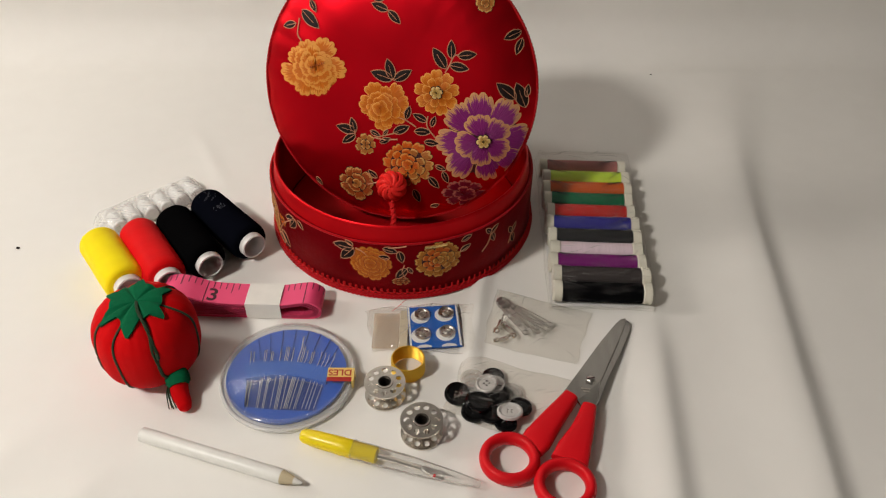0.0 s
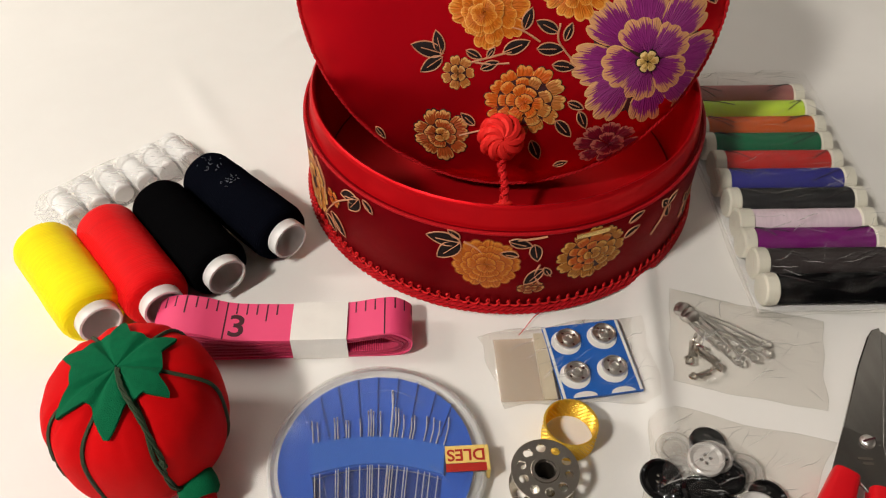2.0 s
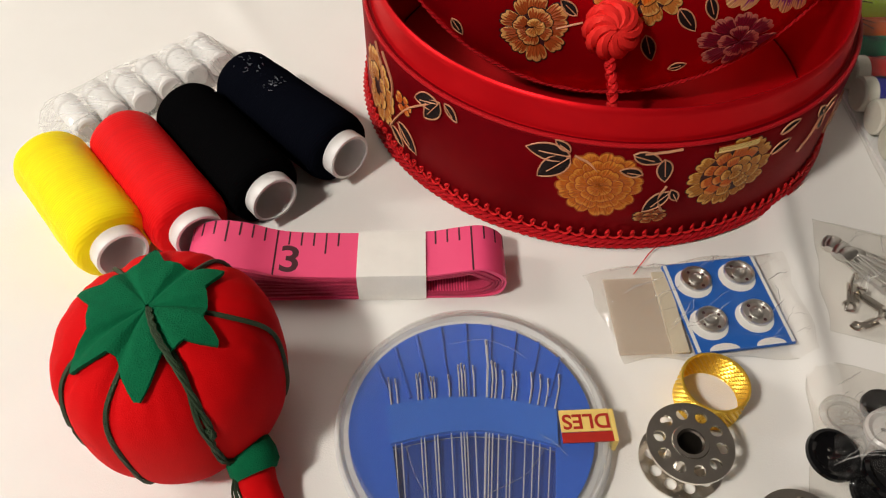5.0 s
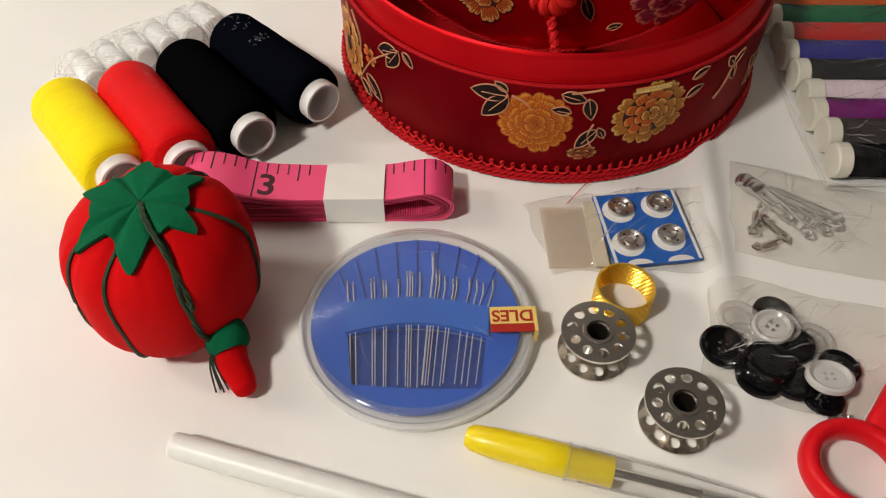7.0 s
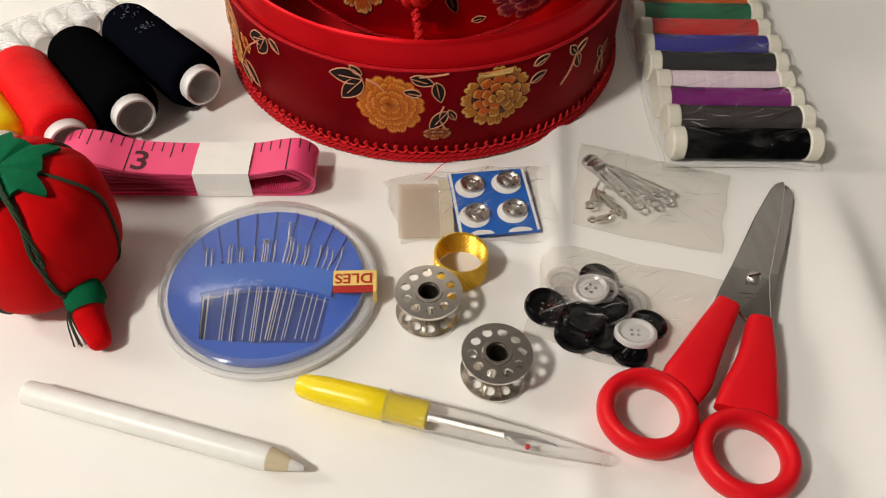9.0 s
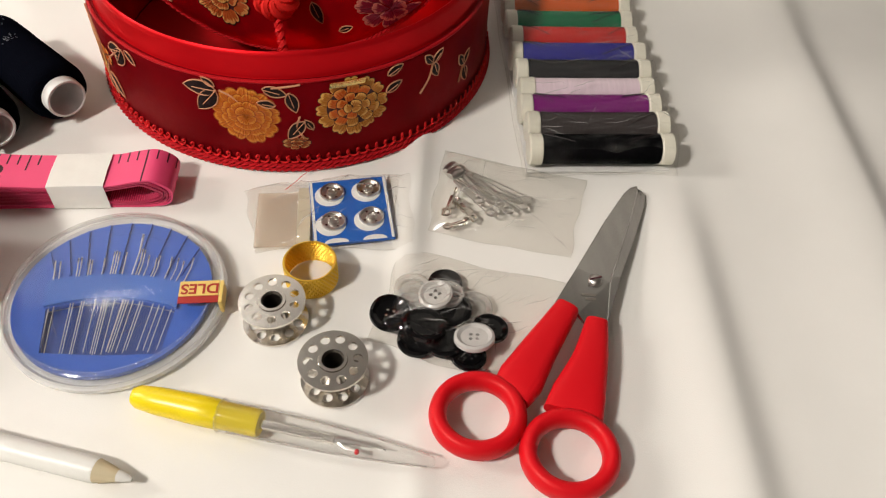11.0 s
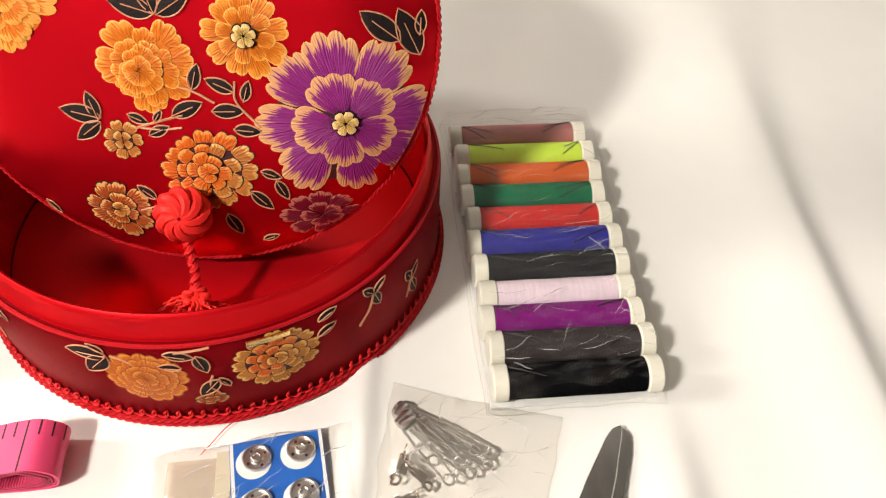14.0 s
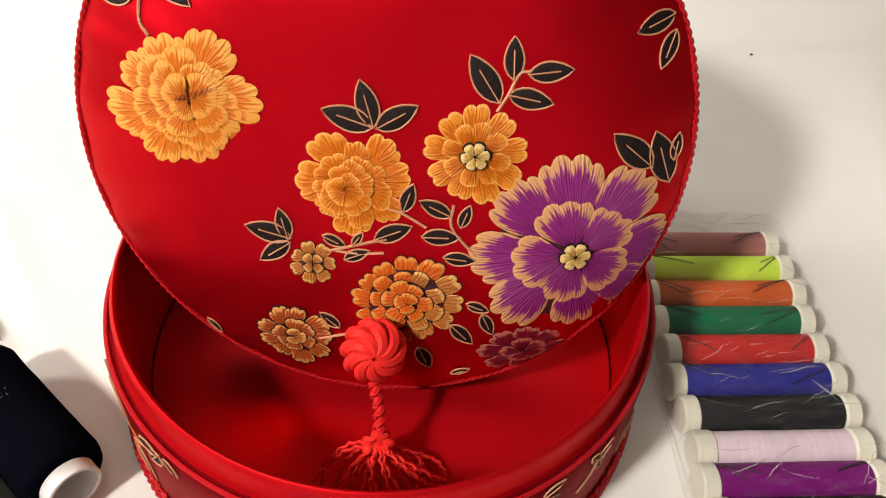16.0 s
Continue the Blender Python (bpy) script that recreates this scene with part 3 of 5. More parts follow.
def sewing_box():
    box = thing("sewing_box", pose(*BOX, 0.0) @ Matrix.Diagonal((0.988, 0.988, 1.0, 1.0)), "round red brocade sewing box, open, on a white cloth", "sewing box")
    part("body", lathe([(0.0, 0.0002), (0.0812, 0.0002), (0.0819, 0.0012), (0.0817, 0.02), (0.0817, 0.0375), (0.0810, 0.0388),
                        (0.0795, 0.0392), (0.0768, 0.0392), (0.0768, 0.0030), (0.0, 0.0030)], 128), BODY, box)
    part("rim", lathe([(0.0792, 0.0390), (0.0787, 0.0398), (0.0780, 0.0466), (0.0776, 0.0482), (0.0768, 0.0488), (0.0760, 0.0482),
                       (0.0756, 0.0466), (0.0756, 0.0050), (0.0760, 0.0040)], 128), LINING, box, "smooth bright red satin inner rim")
    part("floor_lining", lathe([(0.0, 0.0048), (0.06, 0.0046), (0.0752, 0.0042), (0.0756, 0.0034)], 96), LINING, box)
    part("piping", sweep([(0.0808 * math.cos(a), 0.0808 * math.sin(a), 0.0392) for a in [i * math.pi / 64 for i in range(128)]],
                         0.0007, 6, closed=True), BRAID, box)
    # gimp braid round the foot: loops over two cords
    n, per = 138, 14
    loops = []
    for i in range(n * per):
        t = i / per
        a = 2 * math.pi / n * (t + 0.34 * math.sin(2 * math.pi * t))
        z = 0.0056 - 0.0015 * math.cos(2 * math.pi * t)
        r = 0.0825 + 0.0003 * math.sin(4 * math.pi * t)
        loops.append((r * math.sin(a), -r * math.cos(a), z))
    part("braid_trim", sweep(loops, 0.00042, 5, closed=True), CORD, box, "looped red gimp braid")
    for k, (z, r) in enumerate(((0.0012, 0.0834), (0.0028, 0.0831))):
        for s in (0, 1):
            pts = []
            for i in range(720):
                a = 2 * math.pi * i / 720
                q = a * 100 + s * math.pi
                rr = r - 0.0003 + 0.0004 * math.cos(q)
                pts.append((rr * math.cos(a), rr * math.sin(a), z + 0.0005 * math.sin(q)))
            part("cord", sweep(pts, 0.00062, 5, closed=True), BRAID, box)
    return box


box = sewing_box()


def on_side(deg):
    return radians(deg) * BODY_R


def side_leaf(d0, z0, d1, z1, fat=0.25):
    leaf(side_mm, on_side(d0), z0, on_side(d1), z1, box, fat)


flower(side_mm, on_side(-10.2), 0.0252, 0.0128, [(9, 0.55, 1.0, DULL, 2), (8, 0.4, 0.78, DULL, 2), (6, 0.2, 0.56, DULL, 2), (4, 0.0, 0.34, DULL, 1)], box,
       "dull orange stitched flower", DULL, 1.0, puff=0.4, wide=1.2)
flower(side_mm, on_side(16.5), 0.0268, 0.0142, [(12, 0.66, 1.0, GOLD_D, 2), (10, 0.42, 0.72, (ORANGE2, GOLD_D), 1), (7, 0.20, 0.48, (ORANGE2, GOLD_D), 1), (3, 0.0, 0.26, GOLD_D, 1)], box,
       "gold stitched flower with dark outlines", GROUND, 0.93, puff=0.45, wide=1.08)
flower(side_mm, on_side(1.5), 0.0130, 0.0058, [(7, 0.3, 1.0, RUST, 2), (4, 0.0, 0.5, RUST, 1)], box, "small rust stitched flower", GROUND, 0.55, puff=0.5, wide=0.95)
flower(side_mm, on_side(-57.5), 0.0262, 0.0046, [(6, 0.2, 1.0, ORANGE2, 1)], box, "small orange stitched bud", GROUND, 0.9, wide=0.95)
flower(side_mm, on_side(-70), 0.021, 0.0125, [(8, 0.5, 1.0, GOLD_T, 2), (6, 0.2, 0.6, GOLD_T, 1)], box, "gold stitched flower", GROUND, 1.2, wide=1.08)
for q in ((-16.8, 34.8, -25.5, 34.7), (-16.9, 36.4, -20.0, 39.4), (-16.8, 34.6, -22.6, 25.0), (-5.1, 37.3, 0.6, 34.6), (1.0, 35.5, 2.3, 27.0),
          (3.9, 22.8, -0.5, 15.2), (-2.5, 30.2, -7.0, 31.4), (6.0, 19.0, 4.2, 23.5), (26.0, 36.0, 30.5, 38.6), (25.5, 29.0, 30.1, 32.0)):
    side_leaf(q[0], q[1] / 1000, q[2], q[3] / 1000)
for q in ((-46.0, 36.5, -53.0, 33.0), (-45.5, 37.0, -50.0, 28.0), (-44.0, 38.0, -41.0, 33.5), (-59.6, 17.0, -53.0, 10.0), (-63.0, 12.0, -58.0, 8.0),
          (40.4, 33.0, 37.5, 37.8), (40.4, 33.0, 44.0, 37.0), (40.4, 33.0, 42.2, 26.0), (54.0, 22.0, 51.5, 28.0), (54.0, 22.0, 57.0, 27.0), (54.0, 21.0, 56.0, 13.0)):
    side_leaf(q[0], q[1] / 1000, q[2], q[3] / 1000, 0.26)
for pts in (((-16.0, 35), (-13, 33), (-11, 30)), ((-3, 37.5), (1.5, 38.2), (4, 38.8)), ((3, 25), (2.0, 20), (3.5, 15)), ((40.4, 33), (39, 27), (36, 22)),
            ((54, 22), (52, 15)), ((-47, 36), (-55, 27), (-60, 19), (-64, 11)), ((-66, 38), (-62, 30), (-63, 20)), ((-70, 38), (-66, 28), (-67, 12))):
    stem(side_mm, [(on_side(d), z / 1000) for d, z in pts], box)
part("gold_tag", sweep([side_place(11 + i * 1.1, 0.0374, 0.0008) for i in range(9)], 0.0006, 6, up=(0, 0, 1), flat=2.0), FOIL, box, "shiny gold thread strip")

# ---- the lid, leaning inside the box ----
LID_C = Vector((-0.02440, 0.3864, 0.09018))
LID_N = Vector((-0.13526, -0.93906, 0.31604)).normalized()
LID_UP = (Vector((0, 0, 1)) - LID_N * LID_N.z).normalized()
LID_RT = LID_UP.cross(LID_N)
LID_R = 0.0790
lid_m = Matrix.Translation(LID_C) @ Matrix((LID_RT, LID_UP, LID_N)).transposed().to_4x4()


def lid_dome(r):
    q = min(1.0, r / LID_R)
    return 0.0020 * (1 - q * q) - 0.0008 - 0.0092 * max(0.0, (q - 0.60) / 0.40) ** 2.2


def lid_place(u, v, lift):
    r = math.hypot(u, v)
    if r > LID_R * 0.985:
        u, v = u * LID_R * 0.985 / r, v * LID_R * 0.985 / r
    return Vector((u, v, lid_dome(min(r, LID_R * 0.985)) + lift))


def box_lid():
    lid = thing("box_lid", lid_m, "padded red satin lid with embroidered flowers, leaning in its box", "lid")
    prof = [(0, lid_dome(0))] + [(LID_R * k / 28, lid_dome(LID_R * k / 28)) for k in range(1, 27)] + [(LID_R * 0.97, lid_dome(LID_R * 0.97)), (LID_R, -0.0112)]

    def puckered(a, r, z):
        w = (r / LID_R) ** 6
        dz = 0.0005 * w * math.sin(a * 31 + 1.3 * math.sin(a * 7)) + 0.0005 * noise.noise((r * 40 * math.cos(a), r * 40 * math.sin(a), 2.0))
        return (r * math.cos(a), r * math.sin(a), z + dz)

    part("cover", lathe(prof, 144, shape=puckered), SATIN, lid, "padded red satin cover")
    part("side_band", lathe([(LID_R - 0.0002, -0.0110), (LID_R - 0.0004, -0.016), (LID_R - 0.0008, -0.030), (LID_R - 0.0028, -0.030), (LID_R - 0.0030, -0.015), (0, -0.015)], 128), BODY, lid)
    for s in (0, 1):
        pts = []
        for i in range(900):
            a = 2 * math.pi * i / 900
            q = a * 110 + s * math.pi
            rr = LID_R + 0.0001 + 0.0004 * math.cos(q)
            pts.append((rr * math.cos(a), rr * math.sin(a), -0.0110 + 0.0004 * math.sin(q)))
        part("edge_cord", sweep(pts, 0.00048, 5, closed=True), BRAID, lid, "twisted dark red edge cord")
    return lid


lid = box_lid()
big = flower(lid_place, -0.0480, 0.0098, 0.0190, [(8, 0.5, 1.0, PEONY, 4), (7, 0.4, 0.76, PEONY, 3), (6, 0.25, 0.55, PEONY, 2), (4, 0.0, 0.34, PEONY, 2)], lid,
             "large orange stitched peony", PEONY, 0.92, turn=0.3, wide=1.22, loose=1.1, heart=(0.12, 0.10))
for k in range(7):
    u, v = -0.0490 + 0.0013 * k, 0.0111 + 0.0005 * k
    part("centre_stitch", sweep([lid_place(u, v - 0.0006, 0.0021), lid_place(u + 0.0004, v + 0.0006, 0.0022)], 0.00018, 4, up=(0.1, -0.9, 0.3)), HATCH, big, "dark red centre stitches")
flower(lid_place, -0.0058, -0.0075, 0.0138, [(8, 0.55, 1.0, ORANGE, 3), (8, 0.42, 0.78, ORANGE, 2), (6, 0.25, 0.58, ORANGE, 2), (4, 0.0, 0.38, ORANGE, 2)], lid,
       "orange stitched carnation", ORANGE, 1.0, wide=1.18, loose=1.3, heart=(-0.22, -0.12))
flower(lid_place, 0.0232, 0.0024, 0.0132, [(9, 0.3, 1.0, ORANGE, 2), (8, 0.2, 0.66, ORANGE, 1)], lid, "orange stitched flower with a star centre", ORANGE, 1.0, STAR, 0.2, star=0.27, wide=1.05)
flower(lid_place, 0.0515, -0.0235, 0.0268, [(8, 0.40, 1.0, PURPLE, 4), (5, 0.10, 0.60, PURPLE, 4)], lid, "large purple and gold stitched peony", GROUND, 1.0, STAR, 0.15, star=0.15,
       wide=1.06, loose=0.5, reach=0.95)
flower(lid_place, 0.0084, -0.0410, 0.0156, [(12, 0.64, 1.0, (ORANGE2, GOLD_T), 2), (9, 0.42, 0.70, (ORANGE2, GOLD_T), 1), (6, 0.20, 0.47, ORANGE2, 1), (3, 0.0, 0.26, ORANGE2, 1)], lid,
       "orange-gold stitched chrysanthemum", GROUND, 0.95, wide=1.08, loose=0.7, reach=0.9)
flower(lid_place, -0.0168, -0.0312, 0.0066, [(7, 0.45, 1.0, GOLD_T, 2), (4, 0.0, 0.5, GOLD_T, 1)], lid, "small gold stitched bud", GROUND, 1.05, wide=0.95, reach=0.8)
flower(lid_place, -0.0225, -0.0562, 0.0116, [(9, 0.48, 1.0, RUST, 3), (6, 0.22, 0.58, RUST, 2), (3, 0.0, 0.3, GOLD_T, 1)], lid, "rust and gold stitched carnation", GROUND, 1.0, wide=1.08, loose=0.8)
flower(lid_place, 0.0425, -0.0578, 0.0132, [(8, 0.4, 1.0, PLUM, 3), (5, 0.0, 0.55, PLUM, 3)], lid, "faded plum stitched flower", BODY, 0.75, wide=1.0)
flower(lid_place, 0.0465, 0.0515, 0.0052, [(6, 0.3, 1.0, GOLD_T, 2), (3, 0.0, 0.5, GOLD_T, 1)], lid, "small gold stitched bud", GROUND)
LEAVES = (
    (-1.7, 7.5, -14.5, 11.1), (-1.7, 7.5, -5.4, 18.9), (-1.2, 7.2, 8.7, 13.6), (27.9, 15.7, 20.0, 26.6), (30.6, 21.4, 29.8, 31.5),
    (33.8, 23.0, 44.3, 24.9), (29.7, 17.9, 40.6, 16.4), (67.8, 1.1, 56.2, 9.9), (73.5, -3.6, 66.9, 10.4), (73.4, 2.4, 73.7, 9.6),
    (67.2, 37.8, 58.0, 33.4), (68.0, 34.2, 65.4, 25.3), (-22.4, -24.2, -34.4, -21.5), (-23.1, -24.6, -25.5, -15.9), (-22.7, -25.5, -30.8, -31.5),
    (6.2, -14.4, 8.6, -6.4), (18.7, -14.6, 10.3, -10.9), (21.2, -17.6, 23.2, -11.1))
LEAVES_LOW = (
    (-0.8, -22.7, 8.8, -18.2), (11.4, -20.9, 21.4, -20.5), (17.4, -26.5, 26.0, -27.1), (-14.2, -22.7, -8.2, -25.4), (-6.4, -24.9, -3.8, -21.0),
    (-8.6, -29.3, -2.0, -26.2), (-9.6, -51.2, -15.1, -46.6), (20.9, -47.5, 27.3, -54.3), (12.3, -56.2, 16.0, -65.0), (24.5, -40.3, 30.9, -42.5),
    (29.1, -43.5, 32.5, -50.6), (-48.8, -56.2, -45.2, -61.5), (22.1, -68.1, 27.5, -66.0))
LEAVES_TOP = ((-58.6, 33.7, -67.0, 31.2), (-55.3, 41.2, -44.4, 32.3), (-50.4, 46.9, -46.5, 40.7), (-5.5, 44.6, -14.9, 47.8), (-13.5, 49.4, -5.6, 52.9),
              (-5.5, 44.6, 1.5, 38.0), (46.0, 57.0, 54.0, 60.0), (44.0, 58.0, 38.0, 63.0))
for q in LEAVES + LEAVES_LOW + LEAVES_TOP:
    leaf(lid_place, *[c / 1000 for c in q], lid, 0.23)
for pts in (((27.4, 13.6), (29.7, 17.9), (31.8, 22.9), (34.3, 23.7)), ((0.6, -13.3), (6.4, -14.9), (12.4, -18.3)), ((25.5, -25.5), (19.0, -17.8), (19.0, -11.5)),
            ((-55.2, 24.8), (-57.4, 28.4), (-56.5, 36.7)), ((-10.8, -27.0), (-4.9, -27.3), (1.8, -26.6)), ((-15.5, -55.9), (-7.5, -53.3)), ((2.4, -22.4), (-5.0, -24.7), (-12.3, -27.1))):
    stem(lid_place, [(u / 1000, v / 1000) for u, v in pts], lid)


def knot_button():
    """A round button knot of swirled cord with its cord and looped tassel."""
    bm = lathe([(0, -0.0062), (0.0042, -0.0050), (0.0066, -0.002), (0.0070, 0.001), (0.0055, 0.0044), (0.003, 0.0058), (0, 0.0062)], 24)
    knob = part("knot_button", bm, KNOT, lid, "swirled coral red cord knot")
    knob.matrix_basis = pose(0.0005, -0.0530, 0.0072, -14, 8, 0)
    for i in range(9):
        pts = []
        for k in range(13):
            t = k / 12
            lat = radians(86 - 150 * t)
            lon = 2 * math.pi * i / 9 + 1.9 * t
            r = 0.0070 * (1 + 0.06 * math.sin(math.pi * t))
            pts.append((r * math.cos(lat) * math.cos(lon), r * math.cos(lat) * math.sin(lon), r * 0.92 * math.sin(lat)))
        part("strand", sweep(pts, [0.0008 + 0.0013 * math.sin(math.pi * min(1, (k + 1) / 11)) for k in range(13)], 7, up=(0.2, 0.1, 1)), KNOT, knob)
    inv = lid_m.inverted()

    def cord(world_pts, r, name, parent, turns=14.0, strands=2, material=None):
        line = smooth_line([inv @ Vector(p) for p in world_pts], 10)
        for s in range(strands):
            pts = []
            for i, p in enumerate(line):
                q = turns * 2 * math.pi * i / len(line) + s * 2 * math.pi / strands
                pts.append(p + Vector((math.cos(q), 0, math.sin(q))) * r * 0.75)
            part(name, sweep(pts, r, 5, up=(0.3, 0.9, 0.2)), material or CORD, parent)

    cord([(-0.0268, 0.3610, 0.0375), (-0.0272, 0.3570, 0.0325), (-0.0262, 0.3530, 0.0270), (-0.0266, 0.3490, 0.0215)], 0.0011, "cord", lid, 3.5)
    o = Vector((-0.0266, 0.3475, 0.0195))
    for k, tilt in enumerate((0, 50, -45)):
        ring = [o + Vector((0.0030 * math.cos(a), 0.0016 * math.sin(a), 0.0022 * math.sin(a + radians(tilt)) - 0.0012 * k)) for a in [i * math.pi / 6 for i in range(13)]]
        cord(ring, 0.0011, "tassel_knot", lid, 6, 1, KNOT)
    for i in range(15):
        a = radians(-78 + 170 * i / 14)
        length = 0.0165 + 0.004 * math.sin(i * 2.1)
        d = Vector((math.sin(a), -math.cos(a), 0))
        side = Vector((d.y, -d.x, 0)) * (0.0030 + 0.0006 * (i % 3))
        sag = 0.0012 * (i % 4)
        cord([o, o + d * length * 0.45 + side + Vector((0, 0, -0.0015 - sag)), o + d * length * 0.9 + side * 0.9 + Vector((0, 0, -0.0085 - sag)),
              o + d * length + Vector((0, 0, -0.0138)), o + d * length * 0.8 - side + Vector((0, 0, -0.0118)),
              o + d * length * 0.35 - side * 0.6 + Vector((0, 0, -0.0045 - sag)), o + Vector((0, 0, -0.0015))], 0.00052, "tassel_loop", lid, 16, 1, KNOT)


knot_button()

# ---- large thread cones ----
def thread_cone(x0, y0, x1, y1, material, label, seed, lint=False):
    length = math.hypot(x1 - x0, y1 - y0)
    ob = thing("thread_cone", lying(x0, y0, x1, y1, 0.0120), label, "thread spool", "large thread spools")
    rnd = random.Random(seed)

    def lumpy(a, r, z):
        k = 1 + 0.016 * noise.noise((a * 1.5, z * 130, seed)) + 0.006 * noise.noise((a * 5 + z * 300, z * 420, seed))
        return (r * k * math.cos(a), r * k * math.sin(a), z)

    prof = [(0.0076, 0.0042), (0.0096, 0.0043), (0.0109, 0.0052), (0.0115, 0.0072)]
    prof += [(0.0117 - 0.0003 * k / 12, 0.0085 + (length - 0.012) * k / 12) for k in range(13)]
    prof += [(0.0108, length - 0.0018), (0.0096, length - 0.0008), (0.0076, length - 0.0006)]
    part("thread", lathe(prof, 56, shape=lumpy), material, ob)
    part("core", lathe([(0.0066, 0.0), (0.0074, 0.0), (0.0076, 0.0004), (0.0076, 0.0008), (0.0076, length + 0.001), (0.0066, length + 0.001), (0.0066, 0.0)], 40),
         CORE, ob, "white plastic tube core")
    if lint:
        bm = bmesh.new()
        for _ in range(34):
            c = rnd.gauss(0.0, 0.16) + lint
            z = length * rnd.choice((rnd.uniform(0.5, 0.62), rnd.uniform(0.72, 0.9)))
            pts = []
            for k in range(4):
                c += rnd.uniform(-0.05, 0.05)
                z += rnd.uniform(-0.0007, 0.0007)
                pts.append((0.01195 * math.cos(c), 0.01195 * math.sin(c), z))
            sweep(pts, 0.00009, 3, bm)
        tagged(part("lint", bm, LINT, ob, "specks of grey lint"), kind="stuff")
    return ob


thread_cone(-0.1700, 0.3060, -0.2015, 0.3465, YELLOW_TH, "yellow sewing thread wound on a white tube", 1)
thread_cone(-0.1495, 0.3118, -0.1808, 0.3555, RED_TH, "red sewing thread wound on a white tube", 2)
thread_cone(-0.1296, 0.3252, -0.1630, 0.3680, BLACK_TH, "black sewing thread wound on a white tube", 3)
thread_cone(-0.1080, 0.3425, -0.1468, 0.3835, NAVY_TH, "black sewing thread with lint, wound on a white tube", 4, lint=1.5)


# ---- pack of white reels behind the cones ----
def small_reel(m, thread, label, group, length, cap, r=0.0060, ends=None):
    ob = thing("thread_reel", m, label, "thread reel", group)
    tr = r * 0.93

    def lumpy(a, rr, z):
        k = 1 + 0.02 * noise.noise((a * 1.5, z * 200, length * 999))
        return (rr * k * math.cos(a), rr * k * math.sin(a), z)

    part("thread", lathe([(0.002, cap)] + [(tr, cap + 0.0002 + (length - 2 * cap - 0.0004) * k / 8) for k in range(9)] + [(0.002, length - cap)], 28, shape=lumpy), thread, ob)
    for z0, z1 in ((0, cap), (length - cap, length)):
        part("end_cap", lathe([(0.0, z0), (r - 0.0007, z0), (r, z0 + 0.0006), (r, z1 - 0.0003), (r - 0.0003, z1), (0.0, z1)], 28), CAP if thread != WHITE_TH else CORE, ob)
    if ends is not None:
        # loose thread ends drawn slantwise over the winding, their shade put into a dark colour
        rnd = random.Random(40 + ends)
        for z0, way in ((cap + 0.0008, 1), (length - cap - 0.0008, -1)):
            for _ in range(rnd.choice((1, 2, 2))):
                a0, run, reach = rnd.uniform(0.9, 1.5), rnd.uniform(0.006, 0.014), rnd.uniform(0.5, 1.1)
                pts = [((tr + 0.0003) * math.cos(a0 + reach * k / 6), (tr + 0.0003) * math.sin(a0 + reach * k / 6), z0 + way * run * k / 6) for k in range(7)]
                part("thread_end", sweep(pts, 0.0002, 4), DARK_END, ob, "slanting thread end, coloured as if in shade")
    return ob


for i in range(6):
    x, y = -0.1955 + 0.0078 * i, 0.3655 + 0.0068 * i
    small_reel(lying(x, y, x - 0.62, y + 0.78, 0.0060), WHITE_TH, "white thread reel in a clear bag", "white thread reels", 0.0185, 0.0045, 0.0045)


